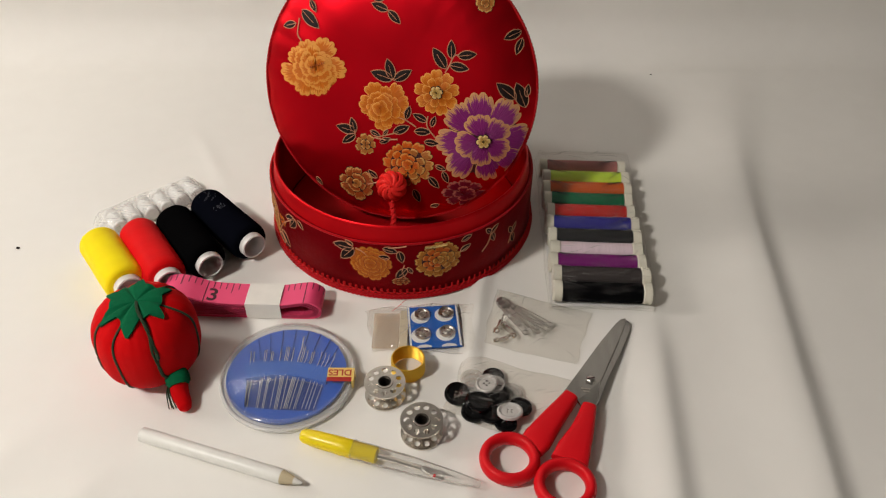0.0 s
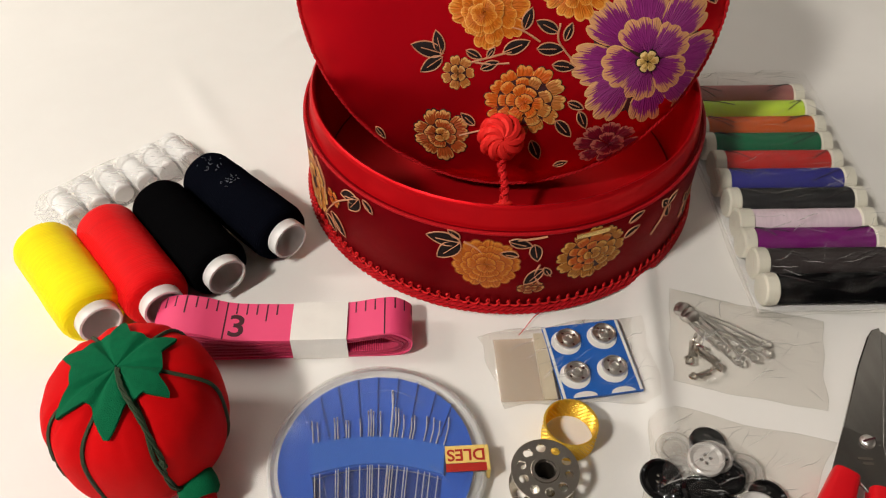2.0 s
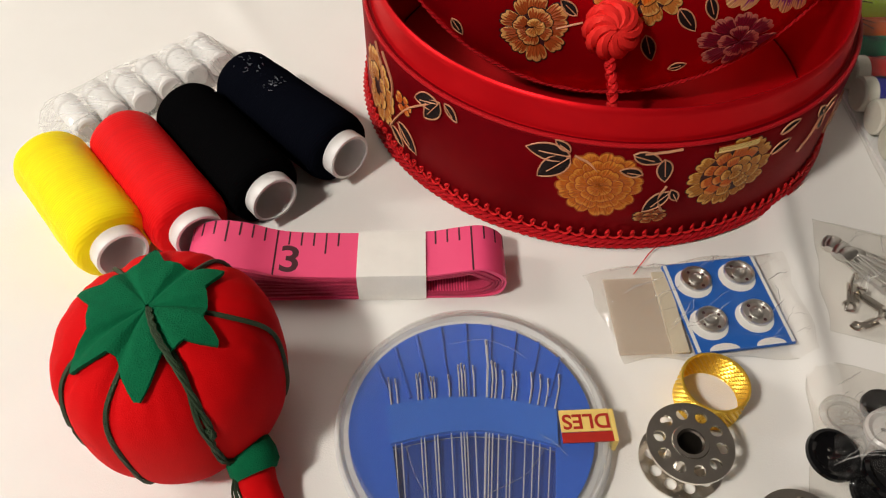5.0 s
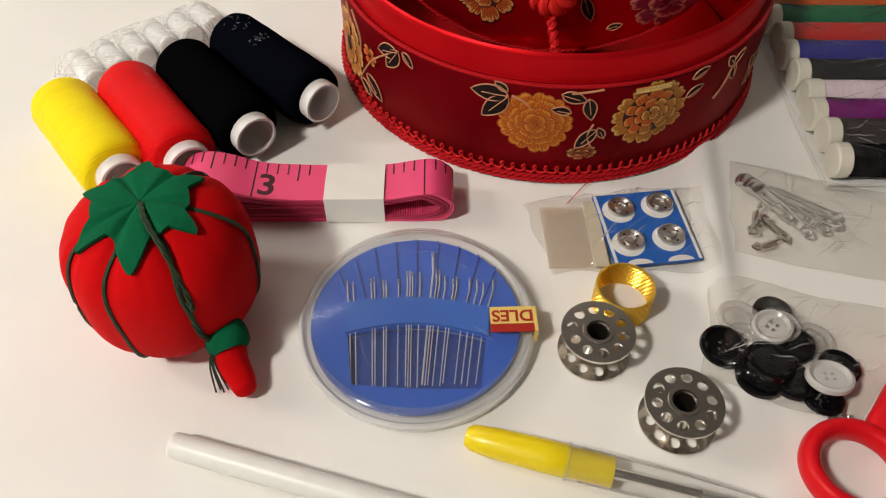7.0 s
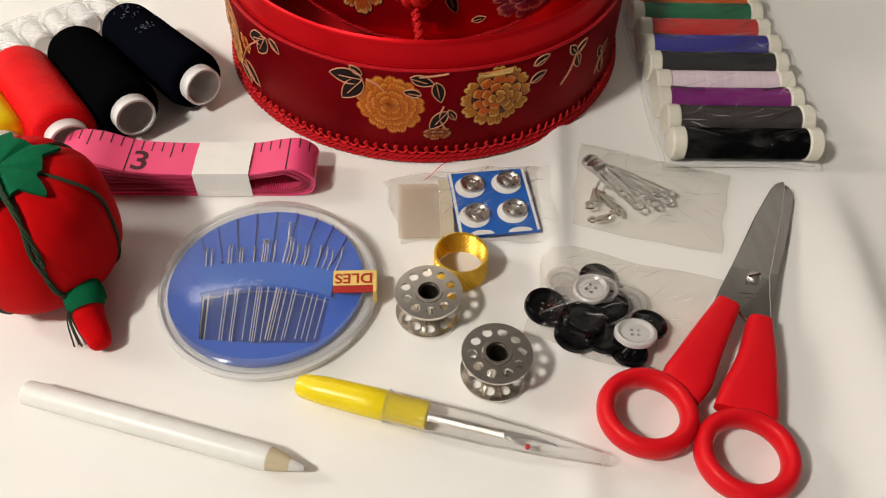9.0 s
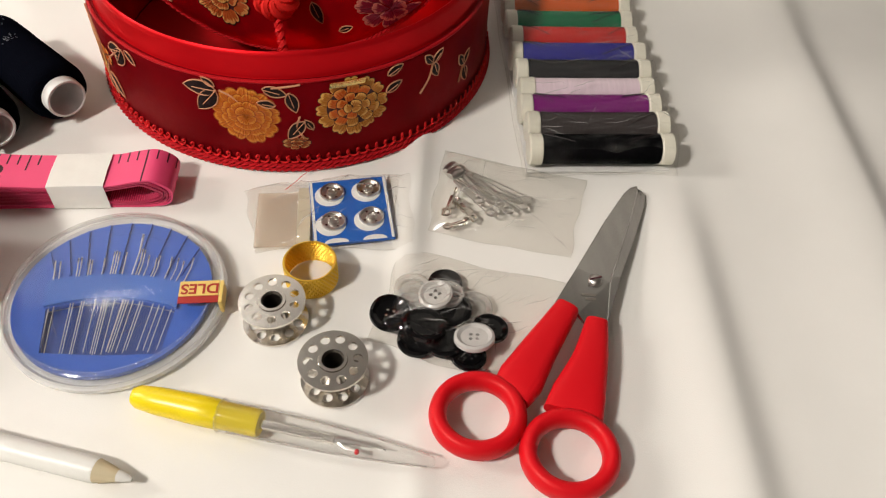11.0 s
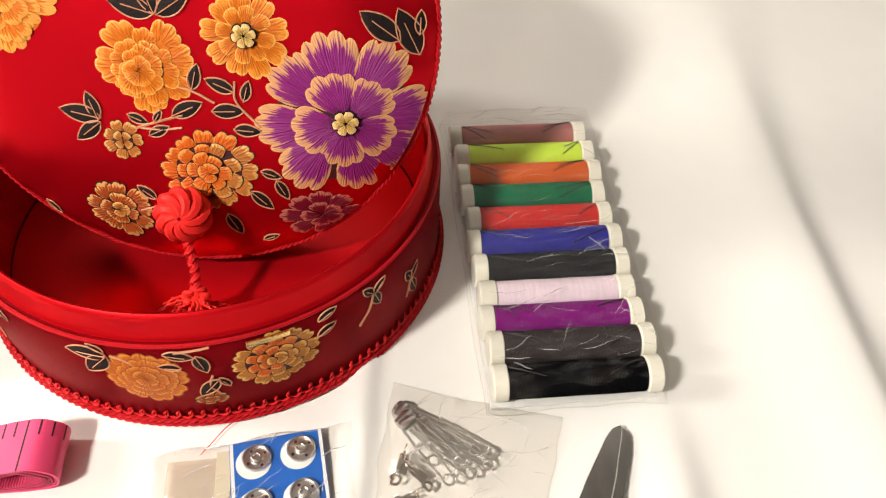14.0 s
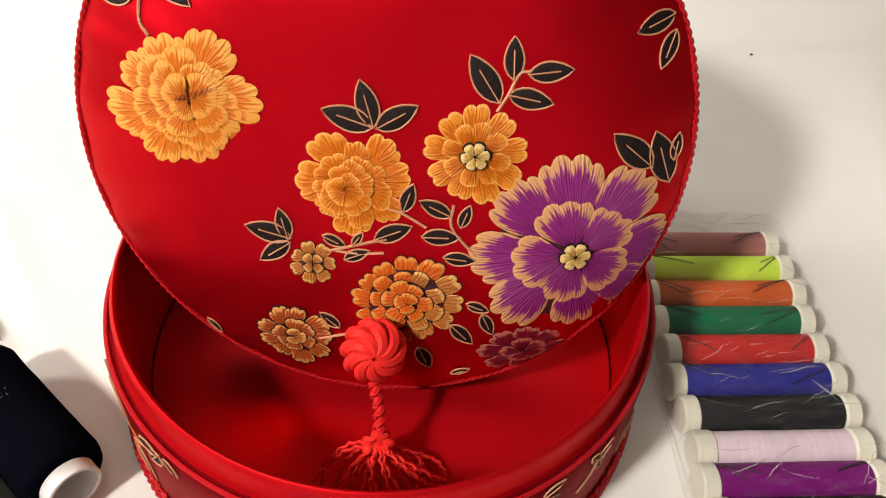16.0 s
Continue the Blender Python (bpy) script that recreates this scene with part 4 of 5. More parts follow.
def pillow_bag(corners, height, material, name, label, category, nu=26, nv=22, crease=0.0006, seed=1.0, edge=0.10, floor=0.0004, folds=0, lean=0.6):
    """A closed clear bag over the quad of corners (near left, near right, far right, far left); height(u, v) is its top."""
    c = [Vector((x, y, 0)) for x, y in corners]
    bm = bmesh.new()
    top, low = [], []
    for j in range(nv + 1):
        rt, rl = [], []
        for i in range(nu + 1):
            u, v = i / nu, j / nv
            p = c[0] * (1 - u) * (1 - v) + c[1] * u * (1 - v) + c[2] * u * v + c[3] * (1 - u) * v
            e = min(u, 1 - u, v, 1 - v) / edge
            e = min(1.0, e) ** 0.6
            wob = crease * (0.8 - 2.4 * abs(noise.noise((p.x * 110 + p.y * 60, p.y * 90, seed))) + 0.8 * noise.noise((p.x * 260, p.y * 260, seed + 5)))
            z = floor + 0.0004 + e * max(0.0003, height(u, v) + wob)
            p = p + Vector((noise.noise((v * 3.2, seed, 0)), noise.noise((u * 3.2, seed, 3)), 0)) * 0.0024
            border = i in (0, nu) or j in (0, nv)
            a = bm.verts.new((p.x, p.y, z))
            rt.append(a)
            rl.append(a if border else bm.verts.new((p.x, p.y, floor)))
        top.append(rt)
        low.append(rl)
    heights = [[v.co.copy() for v in row] for row in top]
    edges_of = [[v.co.copy() for v in line] for line in (top[0], [r[-1] for r in top], top[-1], [r[0] for r in top])]
    for g in (top, low):
        for a, b in zip(g, g[1:]):
            for i in range(nu):
                try:
                    bm.faces.new((a[i], a[i + 1], b[i + 1], b[i]))
                except ValueError:
                    pass
    ob = thing(name, pose(0, 0, 0), label, category)
    part("film", bm, material, ob, "clear crinkled film")
    # pale strands along creases stand in for glints on the film
    rnd = random.Random(int(seed * 10))
    bm = bmesh.new()
    for _ in range(folds):
        u, v = rnd.uniform(0.08, 0.92), rnd.uniform(0.06, 0.94)
        a = lean + rnd.gauss(0, 0.40)
        n = rnd.randint(6, 16)
        line = []
        for k in range(n):
            i, j = u * nu + math.cos(a) * k * 0.55, v * nv + math.sin(a) * k * 0.55
            a += rnd.uniform(-0.05, 0.05)
            if 1 < i < nu - 1 and 1 < j < nv - 1:
                p, q = int(i), int(j)
                x, y = i - p, j - q
                line.append(heights[q][p] * (1 - x) * (1 - y) + heights[q][p + 1] * x * (1 - y) + heights[q + 1][p] * (1 - x) * y + heights[q + 1][p + 1] * x * y + Vector((0, 0, 0.00012)))
        if len(line) > 2:
            wide = rnd.choice((0.00005, 0.00007, 0.00010, 0.00015))
            sweep(line, [wide * (0.25 + math.sin(math.pi * (k + 0.5) / len(line))) for k in range(len(line))], 4, bm, flat=0.5)
    if folds:
        tagged(part("fold_glint", bm, GLINT_LINE, ob, "creases in the film, their glints made as pale strands"), kind="stuff")
    else:
        bm.free()
    for line in edges_of:
        part("sealed_edge", sweep(line, 0.00012, 5), SEAM, ob)
    return ob


pillow_bag([(-0.2030, 0.3580), (-0.1480, 0.4040), (-0.1610, 0.4200), (-0.2180, 0.3770)], lambda u, v: 0.0102 * (0.85 + 0.15 * math.sin(v * 3.1)), HAZE,
           "plastic_bag", "clear plastic bag round white thread reels", "plastic bag", seed=3.1, crease=0.00025, folds=10)

# ---- tape measure ----
def tape_measure():
    tape = thing("tape_measure", pose(-0.1055, 0.2965, 0.0, 0, 0, -1.5), "pink vinyl tape measure folded up in a white paper band", "tape measure")
    wide = 0.0162

    def strip(line, thick, y0, y1, bm):
        """A ribbon of the tape: a line in (x, z) drawn out from y0 to y1."""
        n = len(line)
        offs = []
        for i, (x, z) in enumerate(line):
            a, b = line[max(0, i - 1)], line[min(n - 1, i + 1)]
            d = Vector((b[0] - a[0], b[1] - a[1])).normalized()
            offs.append((x - d.y * thick / 2, z + d.x * thick / 2, x + d.y * thick / 2, z - d.x * thick / 2))
        rows = [[bm.verts.new(q) for q in ((a, y0, b), (a, y1, b), (c, y1, d), (c, y0, d))] for a, b, c, d in offs]
        for r, s in zip(rows, rows[1:]):
            for k in range(4):
                bm.faces.new((r[k], r[(k + 1) % 4], s[(k + 1) % 4], s[k]))
        bm.faces.new(rows[0]), bm.faces.new(rows[-1])
        return bm

    def loop(inset, left, right, hump):
        """One flattened turn of the roll, from the top left round the right-hand bend to the bottom left."""
        t = 0.0102 - inset
        near = inset * 0.50
        e = 0.0102 - near
        pts = [(left, 0.0045 + inset * 0.2), (left + 0.0015, 0.0105 + hump * 0.4), (left + 0.008, t + hump), (left + 0.016, t + hump * 0.85), (left + 0.027, t + 0.2 * hump),
               (-0.004, t), (0.010, t - 0.0001), (0.021, e + 0.0002), (0.029, e + 0.0018), (right - 0.006, e + 0.0024),
               (right - 0.0015, e - 0.0003), (right, 0.0067), (right - 0.0018, 0.0022 + near), (right - 0.008, 0.0006 + near),
               (0.020, 0.0006 + near), (0.0, 0.0006 + inset), (-0.02, 0.0006 + inset), (left + 0.004, 0.0008 + inset)]
        return [(p.x, p.z) for p in smooth_line([(x, 0, z) for x, z in pts], 6)]

    top = loop(0.0, -0.0475, 0.0416, 0.0062)
    part("tape", strip(top, 0.0006, 0.0, wide, bmesh.new()), PINK, tape)
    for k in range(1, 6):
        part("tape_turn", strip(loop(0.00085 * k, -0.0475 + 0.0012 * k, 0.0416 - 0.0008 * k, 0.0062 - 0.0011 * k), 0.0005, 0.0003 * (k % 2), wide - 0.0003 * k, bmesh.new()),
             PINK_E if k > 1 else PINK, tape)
    bm = bmesh.new()
    for k in range(24):
        x = 0.0195 + 0.00078 * k
        sweep([(x, 0.0004, 0.0031), (x, wide - 0.0022, 0.0031)], 0.00022, 4, bm)
    part("woven_back", bm, PINK, tape, "ribbed back of the tape")
    # printed marks on the top turn, an eighth of an inch apart
    run, s = [], 0.0
    for a, b in zip(top, top[1:]):
        d = math.hypot(b[0] - a[0], b[1] - a[1])
        run.append((s, a, b, d))
        s += d

    def at(dist):
        for q, a, b, d in run:
            if q <= dist <= q + d:
                t = (dist - q) / d
                ang = math.atan2(b[1] - a[1], b[0] - a[0])
                return a[0] + (b[0] - a[0]) * t, a[1] + (b[1] - a[1]) * t, ang
        return None

    start = next(q for q, a, b, d in run if a[0] > -0.0238 and a[1] > 0.005)
    step = 0.00347
    for k in range(-7, 26):
        spot = at(start + k * step)
        if not spot:
            continue
        x, z, ang = spot
        if -0.003 < x < 0.022 or ang < -1.2:
            continue
        reach = wide if k % 8 == 0 else 0.0078 if k % 4 == 0 else 0.0050
        bm = block(-0.00024, 0.00024, wide - reach, wide - 0.0002, 0.00031, 0.00038)
        part("mark", bm, PRINT_HOLE, tape, smooth=False, m=Matrix.Translation((x, 0, z)) @ Matrix.Rotation(-ang, 4, "Y"))
    x, z, ang = at(start + 0.0042)
    lettering("3", 0.0128, PRINT_HOLE, tape, Matrix.Translation((x, 0.0056, z)) @ Matrix.Rotation(-ang, 4, "Y") @ Matrix.Translation((0, 0, 0.00036)), "dark printed numeral three")
    bm = bmesh.new()
    ring = [(0.0, -0.0004), (0.0, 0.0106), (0.0002, 0.0110), (wide * 0.5, 0.0114), (wide + 0.0004, 0.0110), (wide + 0.0006, 0.0106), (wide + 0.0006, -0.0004)]
    rows = []
    for x in (0.0002, 0.007, 0.013, 0.0194):
        rows.append([bm.verts.new((x, y - 0.0004, max(z, 0.0003))) for y, z in ring])
    for a, b in zip(rows, rows[1:]):
        for i in range(len(ring)):
            bm.faces.new((a[i], a[(i + 1) % len(ring)], b[(i + 1) % len(ring)], b[i]))
    part("paper_band", bm, PAPER, tape, "white paper band")


tape_measure()


# ---- tomato pincushion ----
def pincushion():
    r, h = 0.0251, 0.0468
    cushion = thing("pincushion", pose(-0.1450, 0.2622, 0.0), "red tomato pincushion with green felt leaf and a hanging pepper", "pincushion")
    cords = [radians(a) for a in (-60, -106, -143, 0, 58, 125)]

    def surface(a, k):
        """Height angle k: 0 top, 1 bottom."""
        t = math.pi * k
        rr = r * math.sin(t) ** 0.78 if 0 < k < 1 else 0.0
        z = h * 0.5 + h * 0.5 * math.copysign(abs(math.cos(t)) ** 0.7, math.cos(t))
        dent = 0.0012 * math.exp(-(rr / 0.006) ** 2) if k < 0.5 else 0
        groove = max(math.exp(-((math.remainder(a - c, 2 * math.pi)) / 0.13) ** 2) for c in cords)
        rr *= 1 - 0.028 * groove * math.sin(t)
        rr *= 1 + 0.008 * noise.noise((math.cos(a) * 3, math.sin(a) * 3, k * 4))
        rr *= 1 + 0.006 * math.sin(a * 27 + 2.0 * math.sin(a * 5)) * math.exp(-((k - 0.27) / 0.13) ** 2)
        return Vector((rr * math.cos(a), rr * math.sin(a), z - dent - 0.0012 * groove * (k < 0.5) * min(1, rr / 0.008) + 0.0002))

    bm = bmesh.new()
    rows = []
    nk, na = 36, 160
    for j in range(nk + 1):
        k = j / nk
        if j in (0, nk):
            rows.append([bm.verts.new(surface(0.0, k))])
        else:
            rows.append([bm.verts.new(surface(2 * math.pi * i / na, k)) for i in range(na)])
    for a, b in zip(rows, rows[1:]):
        for i in range(na):
            j = (i + 1) % na
            if len(a) == 1:
                bm.faces.new((a[0], b[i], b[j]))
            elif len(b) == 1:
                bm.faces.new((a[i], b[0], a[j]))
            else:
                bm.faces.new((a[i], b[i], b[j], a[j]))
    part("cushion", bm, FELT_R, cushion, "stuffed red cotton ball")

    def over(rho, a, lift):
        lo, hi = 0.0, 0.5
        for _ in range(24):
            mid = (lo + hi) / 2
            p = surface(a, mid)
            if math.hypot(p.x, p.y) < rho:
                lo = mid
            else:
                hi = mid
        p = surface(a, lo)
        n = Vector((p.x, p.y, max(0.004, (p.z - h * 0.35)) * 1.4)).normalized()
        return p + n * lift

    # felt leaf with six points, lifted a little from the ball
    tips = [radians(a) for a in (-29, 37, 97, 162, 222, 272)]
    reach = (0.0185, 0.0180, 0.0178, 0.0178, 0.0200, 0.0212)
    bm = bmesh.new()
    seg, rad = 108, 9
    for lift in (0.0004, 0.0016):
        rows = []
        for j in range(rad + 1):
            row = []
            for i in range(seg):
                a = 2 * math.pi * i / seg
                best = 0.0118
                for t, q in zip(tips, reach):
                    d = abs(math.remainder(a - t, 2 * math.pi))
                    best = max(best, q * 0.95 - d * 0.0235)
                rho = max(0.0004, best * j / rad) + 0.0002 * noise.noise((a * 9, j, 0)) * (j == rad)
                wave = 0.00012 * (j / rad) ** 2 * math.sin(a * 6 + 0.6)
                row.append(bm.verts.new(over(rho, a, lift + max(0, wave))))
            rows.append(row)
        for a, b in zip(rows, rows[1:]):
            for i in range(seg):
                bm.faces.new((a[i], a[(i + 1) % seg], b[(i + 1) % seg], b[i]))
        if lift < 0.001:
            low_edge = rows[-1]
        else:
            for i in range(seg):
                bm.faces.new((low_edge[i], low_edge[(i + 1) % seg], rows[-1][(i + 1) % seg], rows[-1][i]))
    part("felt_leaf", bm, FELT_G, cushion, "green felt star leaf")
    for i, c in enumerate(cords):
        pts = []
        for k in range(3, 27):
            p = surface(c + 0.05 * math.sin(k * 0.4 + i), k / 30)
            n = Vector((p.x, p.y, (p.z - h / 2))).normalized()
            pts.append(p + n * 0.0003)
        part("cord", sweep(pts, 0.00062, 5), GREEN_CORD, cushion, "dark green cord")
    # the thick cord over the leaf to the pepper
    line = [over(0.001, cords[0], 0.002), over(0.008, cords[0] - 0.1, 0.0022), over(0.017, cords[0], 0.0018), over(0.024, cords[0] + 0.02, 0.0013),
            surface(cords[0], 0.42) * 1.02, surface(cords[0], 0.55) * 1.02, Vector((0.0185, -0.0165, 0.0125))]
    core = smooth_line(line, 7)
    for s in (0, 1, 2):
        pts = [p + Vector((math.cos(i * 0.9 + s * 2.1), math.sin(i * 0.9 + s * 2.1), 0)) * 0.0004 for i, p in enumerate(core)]
        part("pepper_cord", sweep(pts, 0.00042, 5), GREEN_CORD, cushion)
    # the pepper lying on the cloth
    a, b = Vector((-0.1282, 0.2446, 0.0105)) - Vector((-0.145, 0.262, 0)), Vector((-0.1222, 0.2305, 0.0042)) - Vector((-0.145, 0.262, 0))
    line = smooth_line([a, a.lerp(b, 0.35) + Vector((-0.0008, 0, -0.0018)), a.lerp(b, 0.75) + Vector((0, 0, -0.0012)), b], 8)
    n = len(line)
    part("pepper", sweep(line, [0.0048 * (1 - 0.45 * (i / (n - 1)) ** 1.5) * min(1, 0.35 + (n - 1 - i) / 3.5) for i in range(n)], 18), FELT_R, cushion, "small stuffed red pepper")

    def fuzzy(ang, rr, z):
        k = 1 + 0.10 * noise.noise((math.cos(ang) * 2.4, math.sin(ang) * 2.4, z * 500))
        return (rr * k * math.cos(ang), rr * k * math.sin(ang), z)

    cap = part("pepper_cap", lathe([(0, 0.0054), (0.0032, 0.0048), (0.0052, 0.0030), (0.0060, 0.0), (0.0057, -0.0026), (0.0046, -0.0042), (0, -0.0034)], 26, shape=fuzzy), FELT_G, cushion, "green felt cap")
    d = (b - a).normalized()
    cap.matrix_basis = Matrix.Translation(a + Vector((0, 0, 0.0006))) @ (-d).to_track_quat("Z", "Y").to_matrix().to_4x4()
    for i in range(4):
        o = a + Vector((-0.0030, -0.0040, 0.002))
        e = Vector((-0.1300, 0.2333, 0.0008)) - Vector((-0.145, 0.262, 0)) + Vector(((i - 1.5) * 0.0011, 0.0008 * (i % 2), 0))
        part("thread_end", sweep(smooth_line([o, o.lerp(e, 0.45) + Vector((-0.001, 0, 0.0006)), e], 5), 0.00026, 4), GREEN_CORD, cushion)


pincushion()


# ---- needle case ----
def needle_case():
    case = thing("needle_case", pose(-0.0760, 0.2540, 0.0), "round clear plastic needle case with a blue insert", "needle case")
    part("tray", lathe([(0, 0.0003), (0.0325, 0.0003), (0.0343, 0.0010), (0.0344, 0.0028), (0.0332, 0.0032), (0.0322, 0.0022), (0, 0.0016)], 96), FROST, case, "frosted clear tray")
    part("lid", lathe([(0.0338, 0.0028), (0.0336, 0.0046), (0.0326, 0.0062), (0.0312, 0.0070), (0.0300, 0.0072), (0.0, 0.0074)], 96), CLEAR, case, "clear plastic lid")
    part("lid_rim", lathe([(0.0322, 0.0058), (0.0330, 0.0062), (0.0326, 0.0069), (0.0314, 0.0074), (0.0306, 0.0072), (0.0312, 0.0062), (0.0322, 0.0058)], 96), CLEAR, case)
    # blue insert with a window cut through its lower half
    window = [(-0.0200, -0.0050)] + [(-0.0200 + 0.0395 * k / 10, -0.0050 + 0.0036 * math.sin(math.pi * k / 10) - 0.0022 * k / 10) for k in range(1, 10)] + [(0.0195, -0.0074), (0.0172, -0.0236), (0.0, -0.0232), (-0.0182, -0.0212)]
    part("insert", plate(circle(-0.0005, -0.0003, 0.0303, 80), [window], 0.0026, 0.0042), BLUE, case, "blue plastic insert", smooth=False)
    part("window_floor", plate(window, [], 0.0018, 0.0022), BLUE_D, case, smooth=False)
    n = 18
    upper = [(-0.0215 + 0.0425 * k / n, 0.0055 + 0.0030 * math.sin(math.pi * k / n) - 0.0030 * k / n) for k in range(n + 1)]
    lower = [(-0.0205 + 0.0405 * k / n, -0.0048 + 0.0038 * math.sin(math.pi * k / n) - 0.0024 * k / n) for k in range(n + 1)]
    part("band", plate(upper + lower[::-1], [], 0.0042, 0.0054), BLUE_L, case, "raised blue band over the needles", smooth=False)
    for k in range(9):
        a = radians(143 - 106 * k / 8)
        x1, y1 = 0.0300 * math.cos(a), 0.0298 * math.sin(a)
        x0, y0 = -0.0205 + 0.0400 * k / 8, 0.0080 - 0.0016 * k / 8
        d = Vector((x1 - x0, y1 - y0)).normalized()
        s = Vector((-d.y, d.x)) * 0.0003
        fin = [(x0 - s.x, y0 - s.y), (x1 - s.x, y1 - s.y), (x1 + s.x, y1 + s.y), (x0 + s.x, y0 + s.y)]
        part("rib", plate(fin, [], 0.0042, 0.0049), BLUE, case, smooth=False)
    rnd = random.Random(5)
    for k, (x, top) in enumerate(((-20.5, 13.5), (-18.8, 13.0), (-13.5, 14.2), (-12.6, 14.6), (-9.9, 13.4), (-9.1, 13.2), (-5.4, 13.6), (-2.8, 16.4), (-2.0, 16.8), (-1.2, 16.2), (1.0, 16.0),
                                   (5.0, 23.6), (5.9, 17.2), (6.8, 16.6), (8.4, 14.2), (10.8, 13.0), (11.8, 13.8), (15.6, 13.2), (17.8, 12.6), (19.6, 11.2), (22.5, 12.4))):
        x, top = x / 1000, top / 1000
        lean = 0.10 * x / 0.02
        foot = x * 0.84 - 0.0012 - 0.0020 * (x > 0.004)
        bottom = -0.0212 - rnd.uniform(0, 0.0012) + max(0, abs(foot) - 0.013) * 0.2
        pts = [(foot, bottom, 0.0034), (foot + (x - foot) * 0.5, -0.002, 0.0042), (x, top * 0.7, 0.0050), (x + lean * 0.004, top, 0.0054)]
        fat = 0.00032 if top > 0.02 else 0.00020
        part("needle", sweep(pts, [fat * 0.7, fat, fat, fat * 1.3], 6), NEEDLE, case, "steel needle")
        # the eye's dark opening is a solid dark sliver
        part("needle_eye", sweep([(pts[3][0] - 0.00002, top - 0.0016, 0.00565), (pts[3][0], top - 0.0004, 0.0057)], fat * 0.55, 5), PRINT_HOLE, case)
    for pts in (((-0.0045, 0.0215), (0.004, 0.0225), (0.011, 0.0195), (0.015, 0.0160)), ((0.0155, -0.0050), (0.0188, -0.0075), (0.0215, -0.0110)),
                ((0.0165, -0.0085), (0.0110, -0.0150), (0.0010, -0.0195)), ((-0.0165, -0.0070), (-0.0150, -0.0130), (-0.0125, -0.0185))):
        part("hair_scratch", sweep(smooth_line([(x, y, 0.0075) for x, y in pts], 5), 0.00007, 4), GLINT_LINE, case, "fine pale scratch on the lid")
    # paper label folded over the rim
    lab = part("label", block(0.0208, 0.0330, -0.0050, 0.0008, 0.0075, 0.0078), LABEL_Y, case, "yellow paper label", smooth=False)
    part("label_edge", block(0.0208, 0.0332, -0.0078, -0.0052, 0.0075, 0.0078), LABEL_R, case, "dark red strip of the label", smooth=False)
    part("label_fold", block(0.0331, 0.0343, -0.0078, 0.0008, 0.0022, 0.0078, 0.0003), LABEL_Y, case)
    lettering("DLES", 0.0054, LABEL_R, lab, pose(0.0272, -0.0022, 0.00786, 0, 0, 180), "dark red printed letters")


needle_case()


# ---- bag of press studs ----
def stud_card():
    card = thing("stud_card", pose(-0.0018, 0.2890, 0.0012, 0, 0, 5), "blue card with silver press studs in a clear bag", "press studs")
    part("card", block(-0.0140, 0.0140, -0.0152, 0.0152, 0.0, 0.0012, 0.0002), CARD_B, card, "blue printed card", smooth=False)
    for x in (-0.0133, 0.0133):
        part("border", block(x - 0.0005, x + 0.0005, -0.0150, 0.0150, 0.0012, 0.00126), CARD_W, card, "white printed line", smooth=False)
    for x, y in ((-0.0060, 0.0088), (0.0072, 0.0093), (-0.0066, -0.0054), (0.0068, -0.0048)):
        part("spot", lathe([(0.0053, 0.0012), (0.0053, 0.0013), (0, 0.0013)], 28), CARD_W, card, "white printed spot", m=Matrix.Translation((x - 0.0010, y - 0.0011, 0)))
        stud = part("press_stud", lathe([(0.0044, 0.0013), (0.0044, 0.0021), (0.0041, 0.0025), (0.0037, 0.0025), (0.0036, 0.0016), (0.0020, 0.0016), (0.0018, 0.0026), (0.0012, 0.0028), (0.0010, 0.0020), (0, 0.0020)], 28),
                    STEEL, card, "silver press stud", m=Matrix.Translation((x, y, 0)))
        # flat dark discs stand in for the shade in the holes
        for a in (0, math.pi / 2, math.pi, 1.5 * math.pi):
            part("stitch_hole", lathe([(0.0005, 0.00235), (0.0005, 0.0025), (0, 0.0025)], 8), PRINT_HOLE, stud, m=Matrix.Translation((0.0029 * math.cos(a + 0.5), 0.0029 * math.sin(a + 0.5), -0.0008)))
    for x in (-0.0062, 0.0070):
        bm = plate([(x + 0.0042 * math.cos(math.pi * k / 10), -0.0151 + 0.0021 * math.sin(math.pi * k / 10)) for k in range(11)], [], 0.0012, 0.0013)
        part("spot", bm, CARD_W, card, smooth=False)
    return card


stud_card()
part_card = tagged(part("backing_card", block(-0.0205, -0.0160, 0.2735, 0.3010, 0.0012, 0.0020, 0.0002), BEIGE, smooth=False), "strip of beige card in a clear bag", "card")
tagged(part("paper_slip", block(-0.0350, -0.0207, 0.2738, 0.2995, 0.0010, 0.0013), BEIGE_F, smooth=False), "thin beige translucent slip in a clear bag", "paper slip")
pillow_bag([(-0.0345, 0.2712), (0.0205, 0.2722), (0.0215, 0.3085), (-0.0400, 0.3012)], lambda u, v: 0.0052 if 0.3 < u < 0.92 else 0.0036, FILM, "plastic_bag",
           "clear plastic bag holding a card of press studs", "plastic bag", seed=7.7, crease=0.0009, folds=26)


